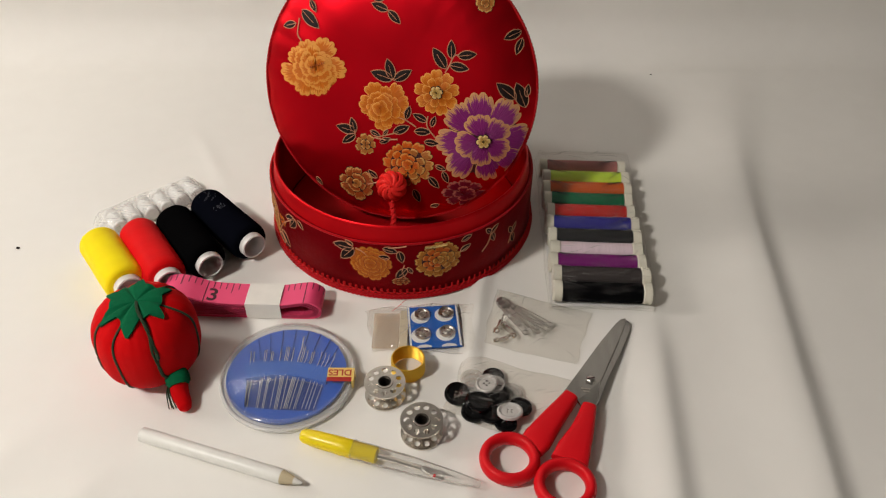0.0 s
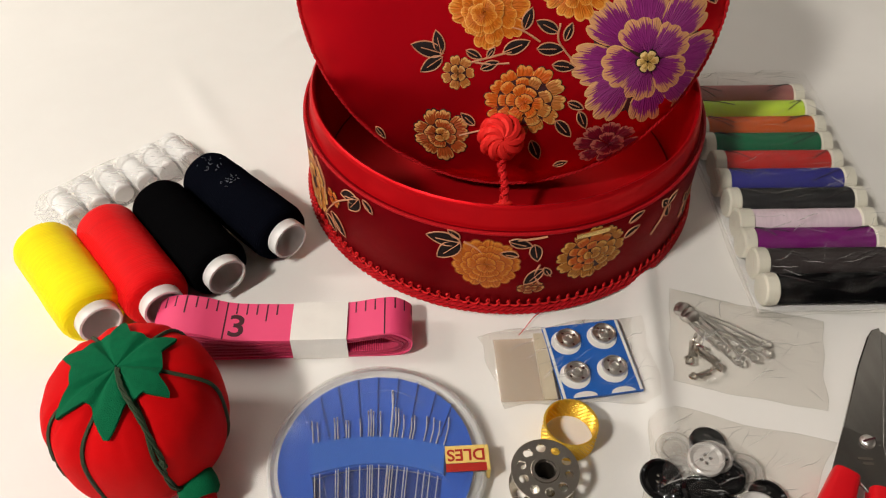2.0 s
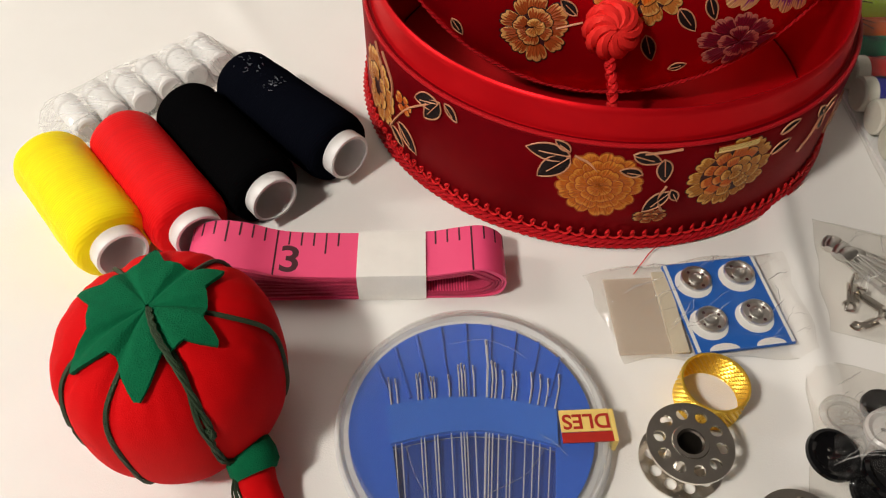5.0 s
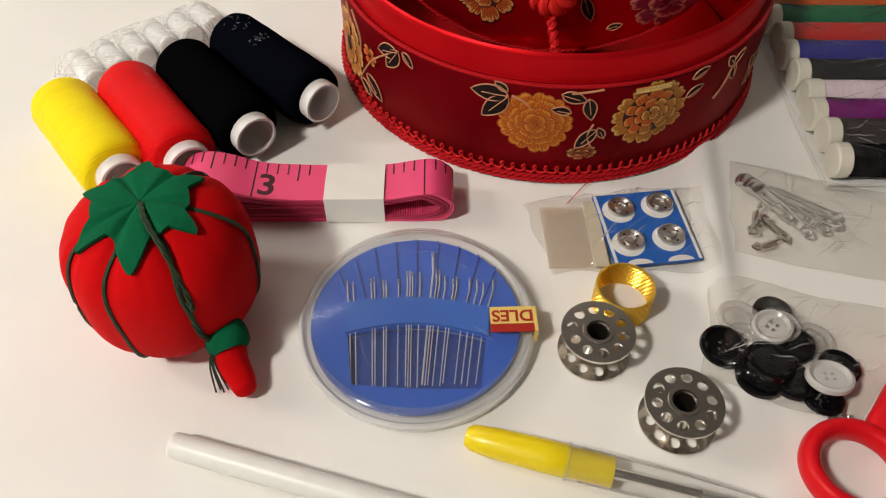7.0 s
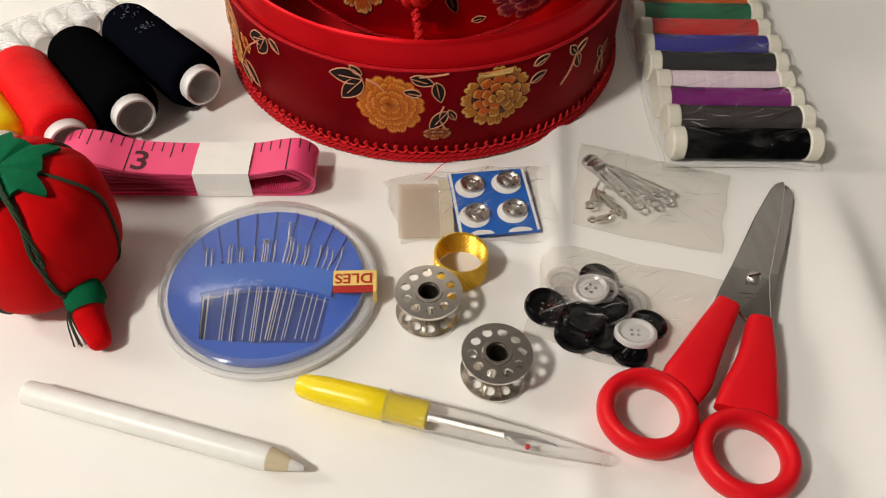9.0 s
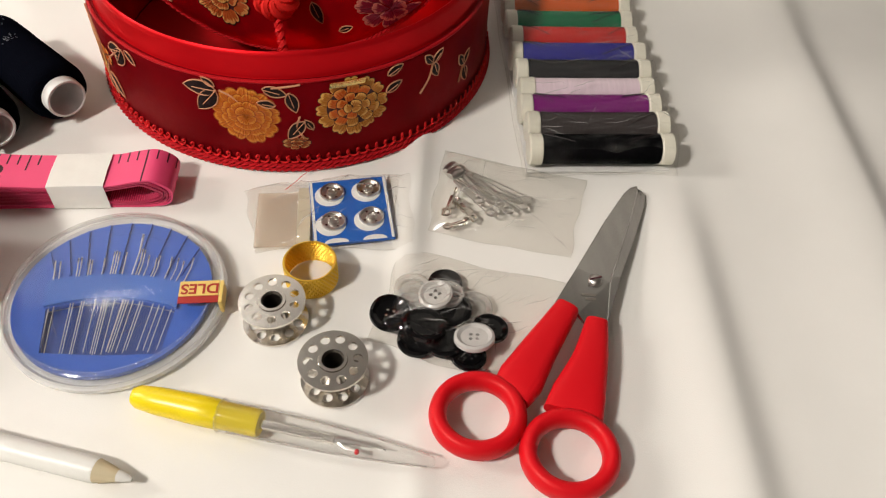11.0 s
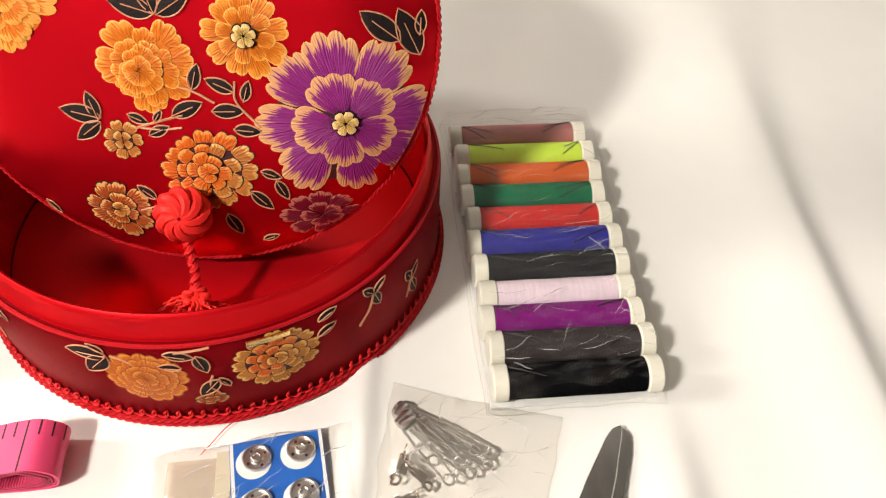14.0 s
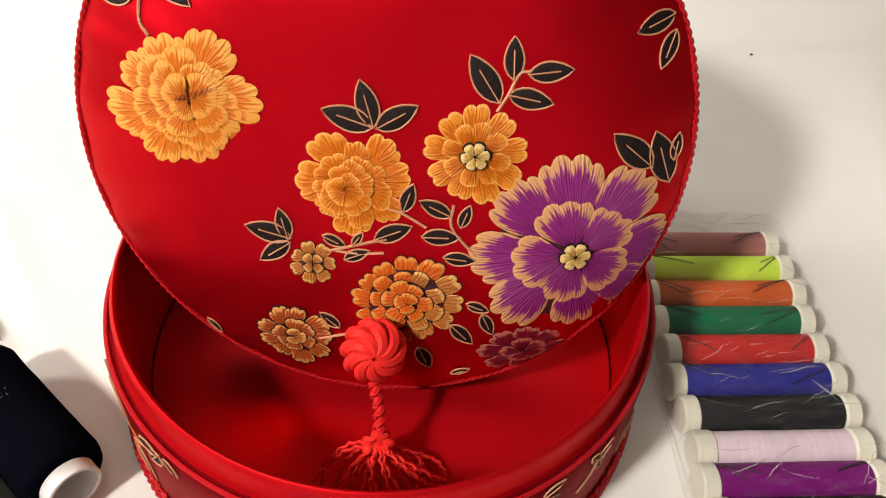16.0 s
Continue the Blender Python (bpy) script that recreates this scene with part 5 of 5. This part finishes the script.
# ---- gold thimble ring ----
def thimble_ring():
    ring = thing("thimble_ring", pose(-0.0149, 0.2600, 0.0), "gold metal thimble ring with a dimpled wall", "thimble")
    seg, lev = 40, 8

    bm = bmesh.new()
    edges = []
    for r in (0.0084, 0.0079):
        rows = [[bm.verts.new((r * math.cos(2 * math.pi * (i + 0.5 * (j % 2)) / seg), r * math.sin(2 * math.pi * (i + 0.5 * (j % 2)) / seg), 0.0003 + 0.0090 * j / lev))
                 for i in range(seg)] for j in range(lev + 1)]
        for j, (a, b) in enumerate(zip(rows, rows[1:])):
            for i in range(seg):
                k = (i + 1) % seg
                quads = ((a[i], a[k], b[i]), (a[k], b[k], b[i])) if j % 2 == 0 else ((a[i], b[k], b[i]), (a[i], a[k], b[k]))
                for tri in quads:
                    mid = sum((v.co for v in tri), Vector()) / 3
                    mid.x, mid.y = mid.x * (1 + 0.00042 / r), mid.y * (1 + 0.00042 / r)
                    tip = bm.verts.new(mid)
                    for n in range(3):
                        bm.faces.new((tri[n], tri[(n + 1) % 3], tip))
        edges.append((rows[0], rows[-1]))
    for low, high in zip(*edges):
        for i in range(seg):
            bm.faces.new((low[i], low[(i + 1) % seg], high[(i + 1) % seg], high[i]))
    ob = part("ring_wall", bm, GOLD, ring, "dimpled gold wall", smooth=False)
    for z in (0.0005, 0.0092):
        part("ring_edge", sweep([(0.0083 * math.cos(a), 0.0083 * math.sin(a), z) for a in [2 * math.pi * i / 60 for i in range(60)]], 0.0004, 6, closed=True), GOLD, ring)


thimble_ring()


# ---- bobbins ----
def bobbin():
    ob = thing("bobbin", pose(0, 0, 0), "silver metal sewing machine bobbin, empty, with round holes", "bobbin", "metal bobbins")
    for z0, z1 in ((0.0002, 0.0010), (0.0098, 0.0106)):
        holes = [circle(0.0072 * math.cos(radians(36 * k + 12)), 0.0072 * math.sin(radians(36 * k + 12)), 0.00145, 16) for k in range(10)]
        bm = plate(circle(0, 0, 0.01025, 64), holes + [circle(0, 0, 0.0033, 28)], z0, z1)
        part("flange", bm, NICKEL, ob, smooth=False)
    part("hub", lathe([(0.0033, 0.0002), (0.0033, 0.0110), (0.0042, 0.0110), (0.0044, 0.0106), (0.0040, 0.0098), (0.0040, 0.0010), (0.0044, 0.0002), (0.0033, 0.0002)], 36), NICKEL, ob)
    # thin dark lining: the shade down the hub is put into its colour
    part("bore", lathe([(0.0033, 0.0104), (0.0029, 0.0100), (0.0029, 0.0004), (0.0033, 0.0003)], 32), BORE_SHADE, ob, "inside of the hub, with its shade as dark colour")
    return ob


first = bobbin()
first.matrix_basis = pose(-0.0258, 0.2437, 0.0, 0, 0, 8)
copy_thing(first, pose(-0.0070, 0.2212, 0.0, 0, 0, 25))


# ---- bag of buttons ----
def button(m, material, label, r=0.0062, holes=4):
    ob = thing("button", m, label, "button", "loose shirt buttons")
    hs = [circle(0.0014 * math.cos(radians(45 + 90 * k)), 0.0014 * math.sin(radians(45 + 90 * k)), 0.0006, 10) for k in range(holes)]
    part("middle", plate(circle(0, 0, r * 0.66, 32), hs, 0.0004, 0.0016), material, ob, smooth=False)
    part("edge", lathe([(r * 0.62, 0.0003), (r * 0.9, 0.0), (r, 0.0008), (r * 0.97, 0.0019), (r * 0.84, 0.0023), (r * 0.66, 0.0016), (r * 0.62, 0.0003)], 36), material, ob)
    return ob


BUTTONS = (
    (0.0288, 0.2540, 0.0009, 0, 0, "k", 0.0058), (0.0252, 0.2464, 0.0040, -8, 6, "w", 0.0057), (0.0290, 0.2485, 0.0012, 6, 5, "w", 0.0058), (0.0102, 0.2420, 0.0016, 6, -6, "k", 0.0066),
    (0.0205, 0.2345, 0.0042, 10, 4, "k", 0.0070), (0.0372, 0.2440, 0.0006, 0, 0, "p", 0.0062), (0.0356, 0.2292, 0.0034, 14, 4, "w", 0.0064), (0.0412, 0.2345, 0.0010, 4, -8, "k", 0.0058),
    (0.0180, 0.2525, 0.0008, 0, 4, "p", 0.0062), (0.0185, 0.2325, 0.0010, 0, 0, "k", 0.0066), (0.0335, 0.2250, 0.0008, 8, 0, "k", 0.0056), (0.0170, 0.2452, 0.0012, -6, 0, "p", 0.0050),
    (0.0270, 0.2300, 0.0012, 4, 6, "k", 0.0062), (0.0305, 0.2420, 0.0012, 0, 10, "k", 0.0062))
for x, y, z, rx, ry, c, r in BUTTONS:
    lift = r * (abs(math.sin(radians(rx))) + abs(math.sin(radians(ry)))) * 0.8
    button(pose(x, y, z + lift, rx, ry, 30 + 4000 * x), {"k": BTN_K, "w": BTN_W, "p": PALE}[c],
           {"k": "shiny black four-hole button in a clear bag", "w": "pearly white four-hole button in a clear bag", "p": "translucent pale button in a clear bag"}[c], r)


def bulge(u, v):
    return 0.0015 + 0.0085 * math.exp(-((u - 0.36) / 0.26) ** 2 - ((v - 0.38) / 0.30) ** 2)


button_bag = pillow_bag([(0.0030, 0.2340), (0.0410, 0.2165), (0.0705, 0.2520), (0.0150, 0.2705)], bulge, FILM, "plastic_bag", "clear plastic bag holding loose buttons", "plastic bag", seed=2.2, crease=0.0010, nu=34, nv=30, folds=46)


bm = bmesh.new()
rows = []
for i in range(15):
    t = i / 14
    base = Vector((0.0290, 0.2212, 0.0030)).lerp(Vector((0.0385, 0.2172, 0.0014)), t)
    rows.append([bm.verts.new(base + Vector((0.0016, 0.0030, 0)) * k + Vector((0, 0, 0.0011 * (1 if (i + (k > 0.4)) % 2 else -0.6) * (1 - 0.3 * k) + 0.0006 * math.sin(i * 1.7 + k * 4)))) for k in (0.0, 0.35, 0.7, 1.0)])
for a, b in zip(rows, rows[1:]):
    for k in range(3):
        bm.faces.new((a[k], a[k + 1], b[k + 1], b[k]))
part("crimp", bm, CRIMP, button_bag, "shiny crumpled corner of the bag", smooth=False)


# ---- bag of safety pins and hooks ----
def safety_pin(x0, y0, x1, y1, z, label):
    d = Vector((x1 - x0, y1 - y0, 0))
    length = d.length
    m = Matrix.Translation((x0, y0, z)) @ Matrix.Rotation(math.atan2(d.y, d.x), 4, "Z")
    pin = thing("safety_pin", m, label, "safety pin", "steel safety pins")
    r = 0.00034
    part("head", lathe([(0, -0.0030), (0.0012, -0.0028), (0.0017, -0.001), (0.0017, 0.0012), (0.0012, 0.0026), (0, 0.0028)], 14), STEEL, pin, "folded metal head",
         m=Matrix.Rotation(radians(90), 4, "X") @ Matrix.Diagonal((1.3, 0.75, 1, 1)))
    part("back_wire", sweep([(0, 0.0021, 0), (length * 0.5, 0.0023, 0.0003), (length - 0.002, 0.0016, 0)], r, 6), STEEL, pin)
    part("pin_wire", sweep([(0, -0.0021, 0), (length * 0.5, -0.0024, 0.0002), (length - 0.002, -0.0013, 0)], r, 6), STEEL, pin)
    coil = [(length - 0.0012 + 0.0017 * math.cos(a), 0.0017 * math.sin(a), -0.0004 + 0.0002 * a / 3) for a in [k * 2 * math.pi / 14 for k in range(29)]]
    part("coil", sweep(coil, r, 6), STEEL, pin)


for i, q in enumerate(((0.0355, 0.3093, 0.0628, 0.2909), (0.0360, 0.3082, 0.0606, 0.2863), (0.0369, 0.3051, 0.0548, 0.2835), (0.0372, 0.3026, 0.0480, 0.2815),
                       (0.0388, 0.3052, 0.0580, 0.2920), (0.0409, 0.3033, 0.0523, 0.2882), (0.0363, 0.3042, 0.0445, 0.2887))):
    safety_pin(*q, 0.0018 + 0.0011 * (i % 4), "small steel safety pin in a clear bag")


def hook(x, y, z, turn, s, label):
    ob = thing("hook", pose(x, y, z, 0, 0, turn), label, "hook fastener", "metal hooks")
    pts = [(-0.0035 * s, 0.0022 * s, 0)] + [(-0.0035 * s + 0.0013 * s * math.sin(a), 0.0022 * s - 0.0013 * s * (1 - math.cos(a)), 0) for a in [k * 0.6 for k in range(1, 10)]]
    pts += [(0.0, 0.0004 * s, 0.0), (0.004 * s, 0.0003 * s, 0.0006), (0.0052 * s, 0, 0.002 * s), (0.003 * s, 0, 0.0028 * s)]
    part("wire", sweep(smooth_line(pts, 3), 0.0005, 6), NICKEL, ob)
    part("plate", block(-0.002 * s, 0.0036 * s, -0.0014 * s, 0.0014 * s, -0.0003, 0.0003, 0.0002), NICKEL, ob)


hook(0.0343, 0.2892, 0.0030, 70, 1.2, "bent nickel hook in a clear bag")
hook(0.0393, 0.2861, 0.0026, 130, 1.1, "bent nickel hook in a clear bag")
hook(0.0350, 0.2798, 0.0022, 20, 0.9, "bent nickel hook in a clear bag")
pillow_bag([(0.0240, 0.2790), (0.0720, 0.2640), (0.0860, 0.3010), (0.0340, 0.3200)], lambda u, v: 0.0018 + 0.0062 * math.exp(-((u - 0.32) / 0.30) ** 2 - ((v - 0.45) / 0.45) ** 2), FILM,
           "plastic_bag", "clear plastic bag holding safety pins and hooks", "plastic bag", seed=5.3, crease=0.0009, nu=34, nv=26, folds=34)


# ---- scissors ----
def scissors():
    sc = thing("scissors", pose(0.0, 0.0, 0.0), "small scissors with red plastic handles and round steel tips", "scissors")
    upper = [(0.0633, 0.2414), (0.0726, 0.2554), (0.0881, 0.2785), (0.0979, 0.2916), (0.1009, 0.2946), (0.1035, 0.2948), (0.1034, 0.2921),
             (0.0972, 0.2780), (0.0827, 0.2486), (0.0779, 0.2318), (0.0726, 0.2289), (0.0691, 0.2364)]
    lower = [(0.1039, 0.2953), (0.1055, 0.2940), (0.1062, 0.2916), (0.1045, 0.2860), (0.0962, 0.2690), (0.0870, 0.2518), (0.0798, 0.2360), (0.0756, 0.2319),
             (0.0717, 0.2364), (0.0794, 0.2522), (0.0936, 0.2762)]
    y_screw, y_tip = upper[8][1], upper[4][1]

    def lowered(bm):
        """The tips lie down on the cloth."""
        for v in bm.verts:
            v.co.z -= 0.0030 * min(1.0, max(0.0, (v.co.y - y_screw) / (y_tip - y_screw)))
        return bm

    bm = plate(upper, [], 0.0050, 0.0062)
    bmesh.ops.bevel(bm, geom=[e for e in bm.edges if abs(e.verts[0].co.z - 0.0062) < 1e-6 and abs(e.verts[1].co.z - 0.0062) < 1e-6 and len(e.link_faces) == 2 and e.calc_face_angle(0) > 1],
                    offset=0.0004, segments=1, affect="EDGES")
    part("blade", lowered(bm), BLADE, sc, "brushed steel blade", smooth=False)
    part("blade", lowered(plate(lower, [], 0.0034, 0.0048)), BLADE, sc, "brushed steel blade", smooth=False)
    px, py = (0.0775, 0.2493)
    screw = part("screw", lathe([(0, 0.0078), (0.0014, 0.0076), (0.0022, 0.0070), (0.0024, 0.0062)], 24), STEEL, sc, "slotted steel screw", m=Matrix.Translation((px, py, 0)))
    # no groove is cut: a dark bar gives the slot's shade
    part("slot", block(-0.0021, 0.0021, -0.00028, 0.00028, 0.0075, 0.0079), PRINT_HOLE, screw, m=pose(0, 0, 0, 0, 0, 12))
    for k, w in ((0, 0.0046), (1, 0.0034)):
        bx, by = (0.0743, 0.2437)
        part("stamp", block(-w / 2, w / 2, -0.00045, 0.00045, 0.0062, 0.00625), NICKEL, sc, "worn stamped lettering", smooth=False, m=pose(bx + 0.0002 * k, by - 0.0017 * k, 0, 0, 0, -8))

    def handle(cx, cy, arm, widths):
        bm = sweep([(cx + 0.0116 * math.cos(a), cy + 0.0111 * math.sin(a), 0.0046) for a in [2 * math.pi * k / 56 for k in range(56)]], 0.0026, 14, closed=True, flat=1.45)
        line = smooth_line(arm, 6)
        n = len(line)
        ws = []
        for i in range(n):
            t = i / (n - 1) * (len(widths) - 1)
            k = min(int(t), len(widths) - 2)
            ws.append(widths[k] + (widths[k + 1] - widths[k]) * (t - k))
        rings = []
        for i, p in enumerate(line):
            d = (line[min(n - 1, i + 1)] - line[max(0, i - 1)]).normalized()
            side = d.cross(Vector((0, 0, 1))).normalized()
            ring = []
            for k in range(20):
                a = 2 * math.pi * k / 20
                ca, sa = math.cos(a), math.sin(a)
                ring.append(bm.verts.new(p + side * ws[i] * math.copysign(abs(ca) ** 0.55, ca) + Vector((0, 0, (0.0040 - 0.0014 * max(0.0, i / (n - 1) - 0.6) / 0.4) * math.copysign(abs(sa) ** 0.6, sa)))))
            rings.append(ring)
        for a, b in zip(rings, rings[1:]):
            for k in range(20):
                bm.faces.new((a[k], a[(k + 1) % 20], b[(k + 1) % 20], b[k]))
        bm.faces.new(rings[0]), bm.faces.new(rings[-1])
        part("handle", bm, HANDLE, sc, "glossy red plastic handle")

    lx, ly = (0.0339, 0.2041)
    rx, ry = (0.0580, 0.1904)
    handle(lx, ly, [(0.0664, 0.2392, 0.0050), (0.0563, 0.2261, 0.0052), (0.0479, 0.2146, 0.0050), (0.0440, 0.2097, 0.0046)], (0.0039, 0.0054, 0.0070, 0.0062))
    handle(rx, ry, [(0.0746, 0.2331, 0.0048), (0.0696, 0.2196, 0.0052), (0.0640, 0.2083, 0.0050), (0.0612, 0.2020, 0.0046)], (0.0036, 0.0055, 0.0080, 0.0088))


scissors()


# ---- seam ripper ----
def seam_ripper():
    x0, y0 = -0.0641, 0.2164
    x1, y1 = 0.0206, 0.1903
    rip = thing("seam_ripper", lying(x0, y0, x1, y1, 0.0046), "seam ripper with yellow handle and clear cap", "seam ripper")
    total = math.hypot(x1 - x0, y1 - y0)
    part("handle", lathe([(0, 0.0), (0.0024, 0.0003), (0.0034, 0.002), (0.0040, 0.008), (0.0043, 0.020), (0.0043, 0.0268), (0.0040, 0.0272), (0.0040, 0.0378), (0.0036, 0.0384), (0.0010, 0.0384), (0, 0.0384)], 28), YELLOW_P, rip, "yellow plastic handle")

    def flatten(a, r, z):
        k = 1 - 0.35 * max(0, (z - 0.05) / 0.04)
        return (r * math.cos(a), r * k * math.sin(a), z)

    part("cap", lathe([(0.0045, 0.0268), (0.0046, 0.030), (0.0045, 0.040), (0.0042, 0.055), (0.0034, 0.070), (0.0025, total - 0.009), (0.0019, total - 0.003), (0.0016, total - 0.0008), (0.0008, total), (0, total)], 28, shape=flatten), CLEAR, rip, "clear plastic cap")
    # pale tubes added along both sides for the cap's bright edge highlights
    for side in (1, -1):
        rib = [(side * r, 0, z) for r, z in ((0.0046, 0.030), (0.0045, 0.040), (0.0042, 0.055), (0.0034, 0.070), (0.0025, total - 0.009), (0.0018, total - 0.002))]
        part("cap_edge_glint", sweep(rib, 0.00032, 5), EDGE_GLINT, rip, "edge highlight of the clear cap, made as a pale rib")
    part("cap_ring", sweep([(0.0046 * math.cos(a), 0.0046 * math.sin(a), 0.0268) for a in [2 * math.pi * k / 28 for k in range(28)]], 0.0004, 5, closed=True), CLEAR, rip)
    part("shaft", sweep([(0, 0, 0.037), (0, 0, 0.058), (0.0, 0, 0.0600)], [0.0014, 0.0013, 0.0014], 8), NICKEL, rip, "steel shaft")
    part("fork", sweep([(0, 0, 0.0600), (0.0006, 0, 0.066), (0.0004, 0, 0.0745)], [0.0012, 0.0008, 0.0002], 8), STEEL, rip)
    part("fork_point", sweep([(0, 0, 0.0605), (-0.0018, 0, 0.0635), (-0.0019, 0, 0.0665)], [0.0009, 0.0005, 0.0004], 8), STEEL, rip)
    part("bead", lathe([(0, -0.0008), (0.0007, -0.0004), (0.0008, 0), (0.0007, 0.0004), (0, 0.0008)], 12), HANDLE, rip, "tiny red bead", m=Matrix.Translation((-0.0019, 0, 0.0669)))


seam_ripper()


# ---- tailor's pencil ----
def pencil():
    x0, y0 = -0.1397, 0.2169
    x1, y1 = -0.0602, 0.1913
    pen = thing("marking_pencil", lying(x0, y0, x1, y1, 0.0037), "white wooden marking pencil with a sharpened point", "pencil")
    total = math.hypot(x1 - x0, y1 - y0)
    part("barrel", lathe([(0, 0), (0.0030, 0.0), (0.0034, 0.0004), (0.0035, 0.0012), (0.0035, total - 0.0112), (0.0033, total - 0.0100)], 32), WHITE_P, pen, "white lacquered barrel")
    part("wood_tip", lathe([(0.00335, total - 0.0103), (0.0026, total - 0.0072), (0.0017, total - 0.0040), (0.0014, total - 0.0040)], 24), WOOD_P, pen, "bare sharpened wood")
    part("lead", lathe([(0.0017, total - 0.0041), (0.0011, total - 0.0012), (0.0006, total), (0, total)], 16), LEAD, pen, "pale grey lead")


pencil()


# ---- pack of coloured reels ----
def reel_pack():
    rows = (("black", (0.004, 0.004, 0.0045), 0.3112), ("dark brown", (0.045, 0.036, 0.036), 0.3240), ("purple", (0.20, 0.012, 0.17), 0.3350), ("pale pink", (0.84, 0.68, 0.76), 0.3456),
            ("dark grey", (0.025, 0.025, 0.027), 0.3580), ("blue", (0.035, 0.035, 0.26), 0.3702), ("red", (0.55, 0.03, 0.025), 0.3820), ("green", (0.010, 0.14, 0.06), 0.3944),
            ("orange", (0.62, 0.11, 0.02), 0.4062), ("lime green", (0.60, 0.84, 0.07), 0.4182), ("dusty rose", (0.46, 0.17, 0.16), 0.4306))
    for i, (word, colour, y) in enumerate(rows):
        t = (y - 0.3112) / 0.12
        xl, xr = 0.0650 + 0.0040 * t + 0.0008 * math.sin(i * 2.3), 0.1200 + 0.0062 * t + 0.0008 * math.sin(i * 1.7)
        th = wound(word.replace(" ", "_") + "_reel_thread", colour, 700, tilt=0.25, ridge_depth=0.2)
        small_reel(lying(xl, y + 0.0010, xr, y - 0.0012, 0.0076), th, word + " thread reel with ivory ends in a clear pack", "coloured thread reels", xr - xl, 0.0050 + 0.001 * (i == 3), 0.0061, ends=None if i == 3 else i)
    pts = [(0.0645, 0.3068), (0.1195, 0.3052), (0.1275, 0.4455), (0.0690, 0.4470)]
    tagged(part("pack_card", plate(pts, [], 0.0004, 0.0014), CARD_W, smooth=False), "white card under the pack of thread reels", "card")
    pillow_bag([(0.0628, 0.3050), (0.1222, 0.3030), (0.1300, 0.4490), (0.0672, 0.4510)], lambda u, v: 0.0148 - 0.0045 * (v > 0.935), WRAP, "plastic_wrap",
               "crinkled clear wrap round a pack of coloured thread reels", "plastic bag", nu=34, nv=74, seed=9.1, crease=0.0006, edge=0.03, folds=80, lean=0.2)


reel_pack()


# ---- specks and a loose thread on the cloth ----
for x, y, r in ((-0.2558, 0.3535, 0.0009), (0.1738, 0.5730, 0.0006)):
    speck = part("speck", lathe([(0, 0.0003), (r, 0.0005), (r * 0.8, 0.0010), (0, 0.0012)], 7, shape=lambda a, q, z: (q * math.cos(a) * 1.4, q * math.sin(a), z)), BLACKT, m=Matrix.Translation((x, y, cloth_height(x, y))))
    tagged(speck, "tiny dark speck of fluff on the white cloth", "speck", "specks of fluff")
line = smooth_line([(-0.0255, 0.3011, 0.0012), (-0.0222, 0.3051, 0.0010), (-0.0187, 0.3091, 0.0014), (-0.0150, 0.3120, 0.0012)], 5)
tagged(part("loose_thread", sweep(line, 0.00016, 4), RED_TH), "short loose pinkish thread on the cloth", "thread")
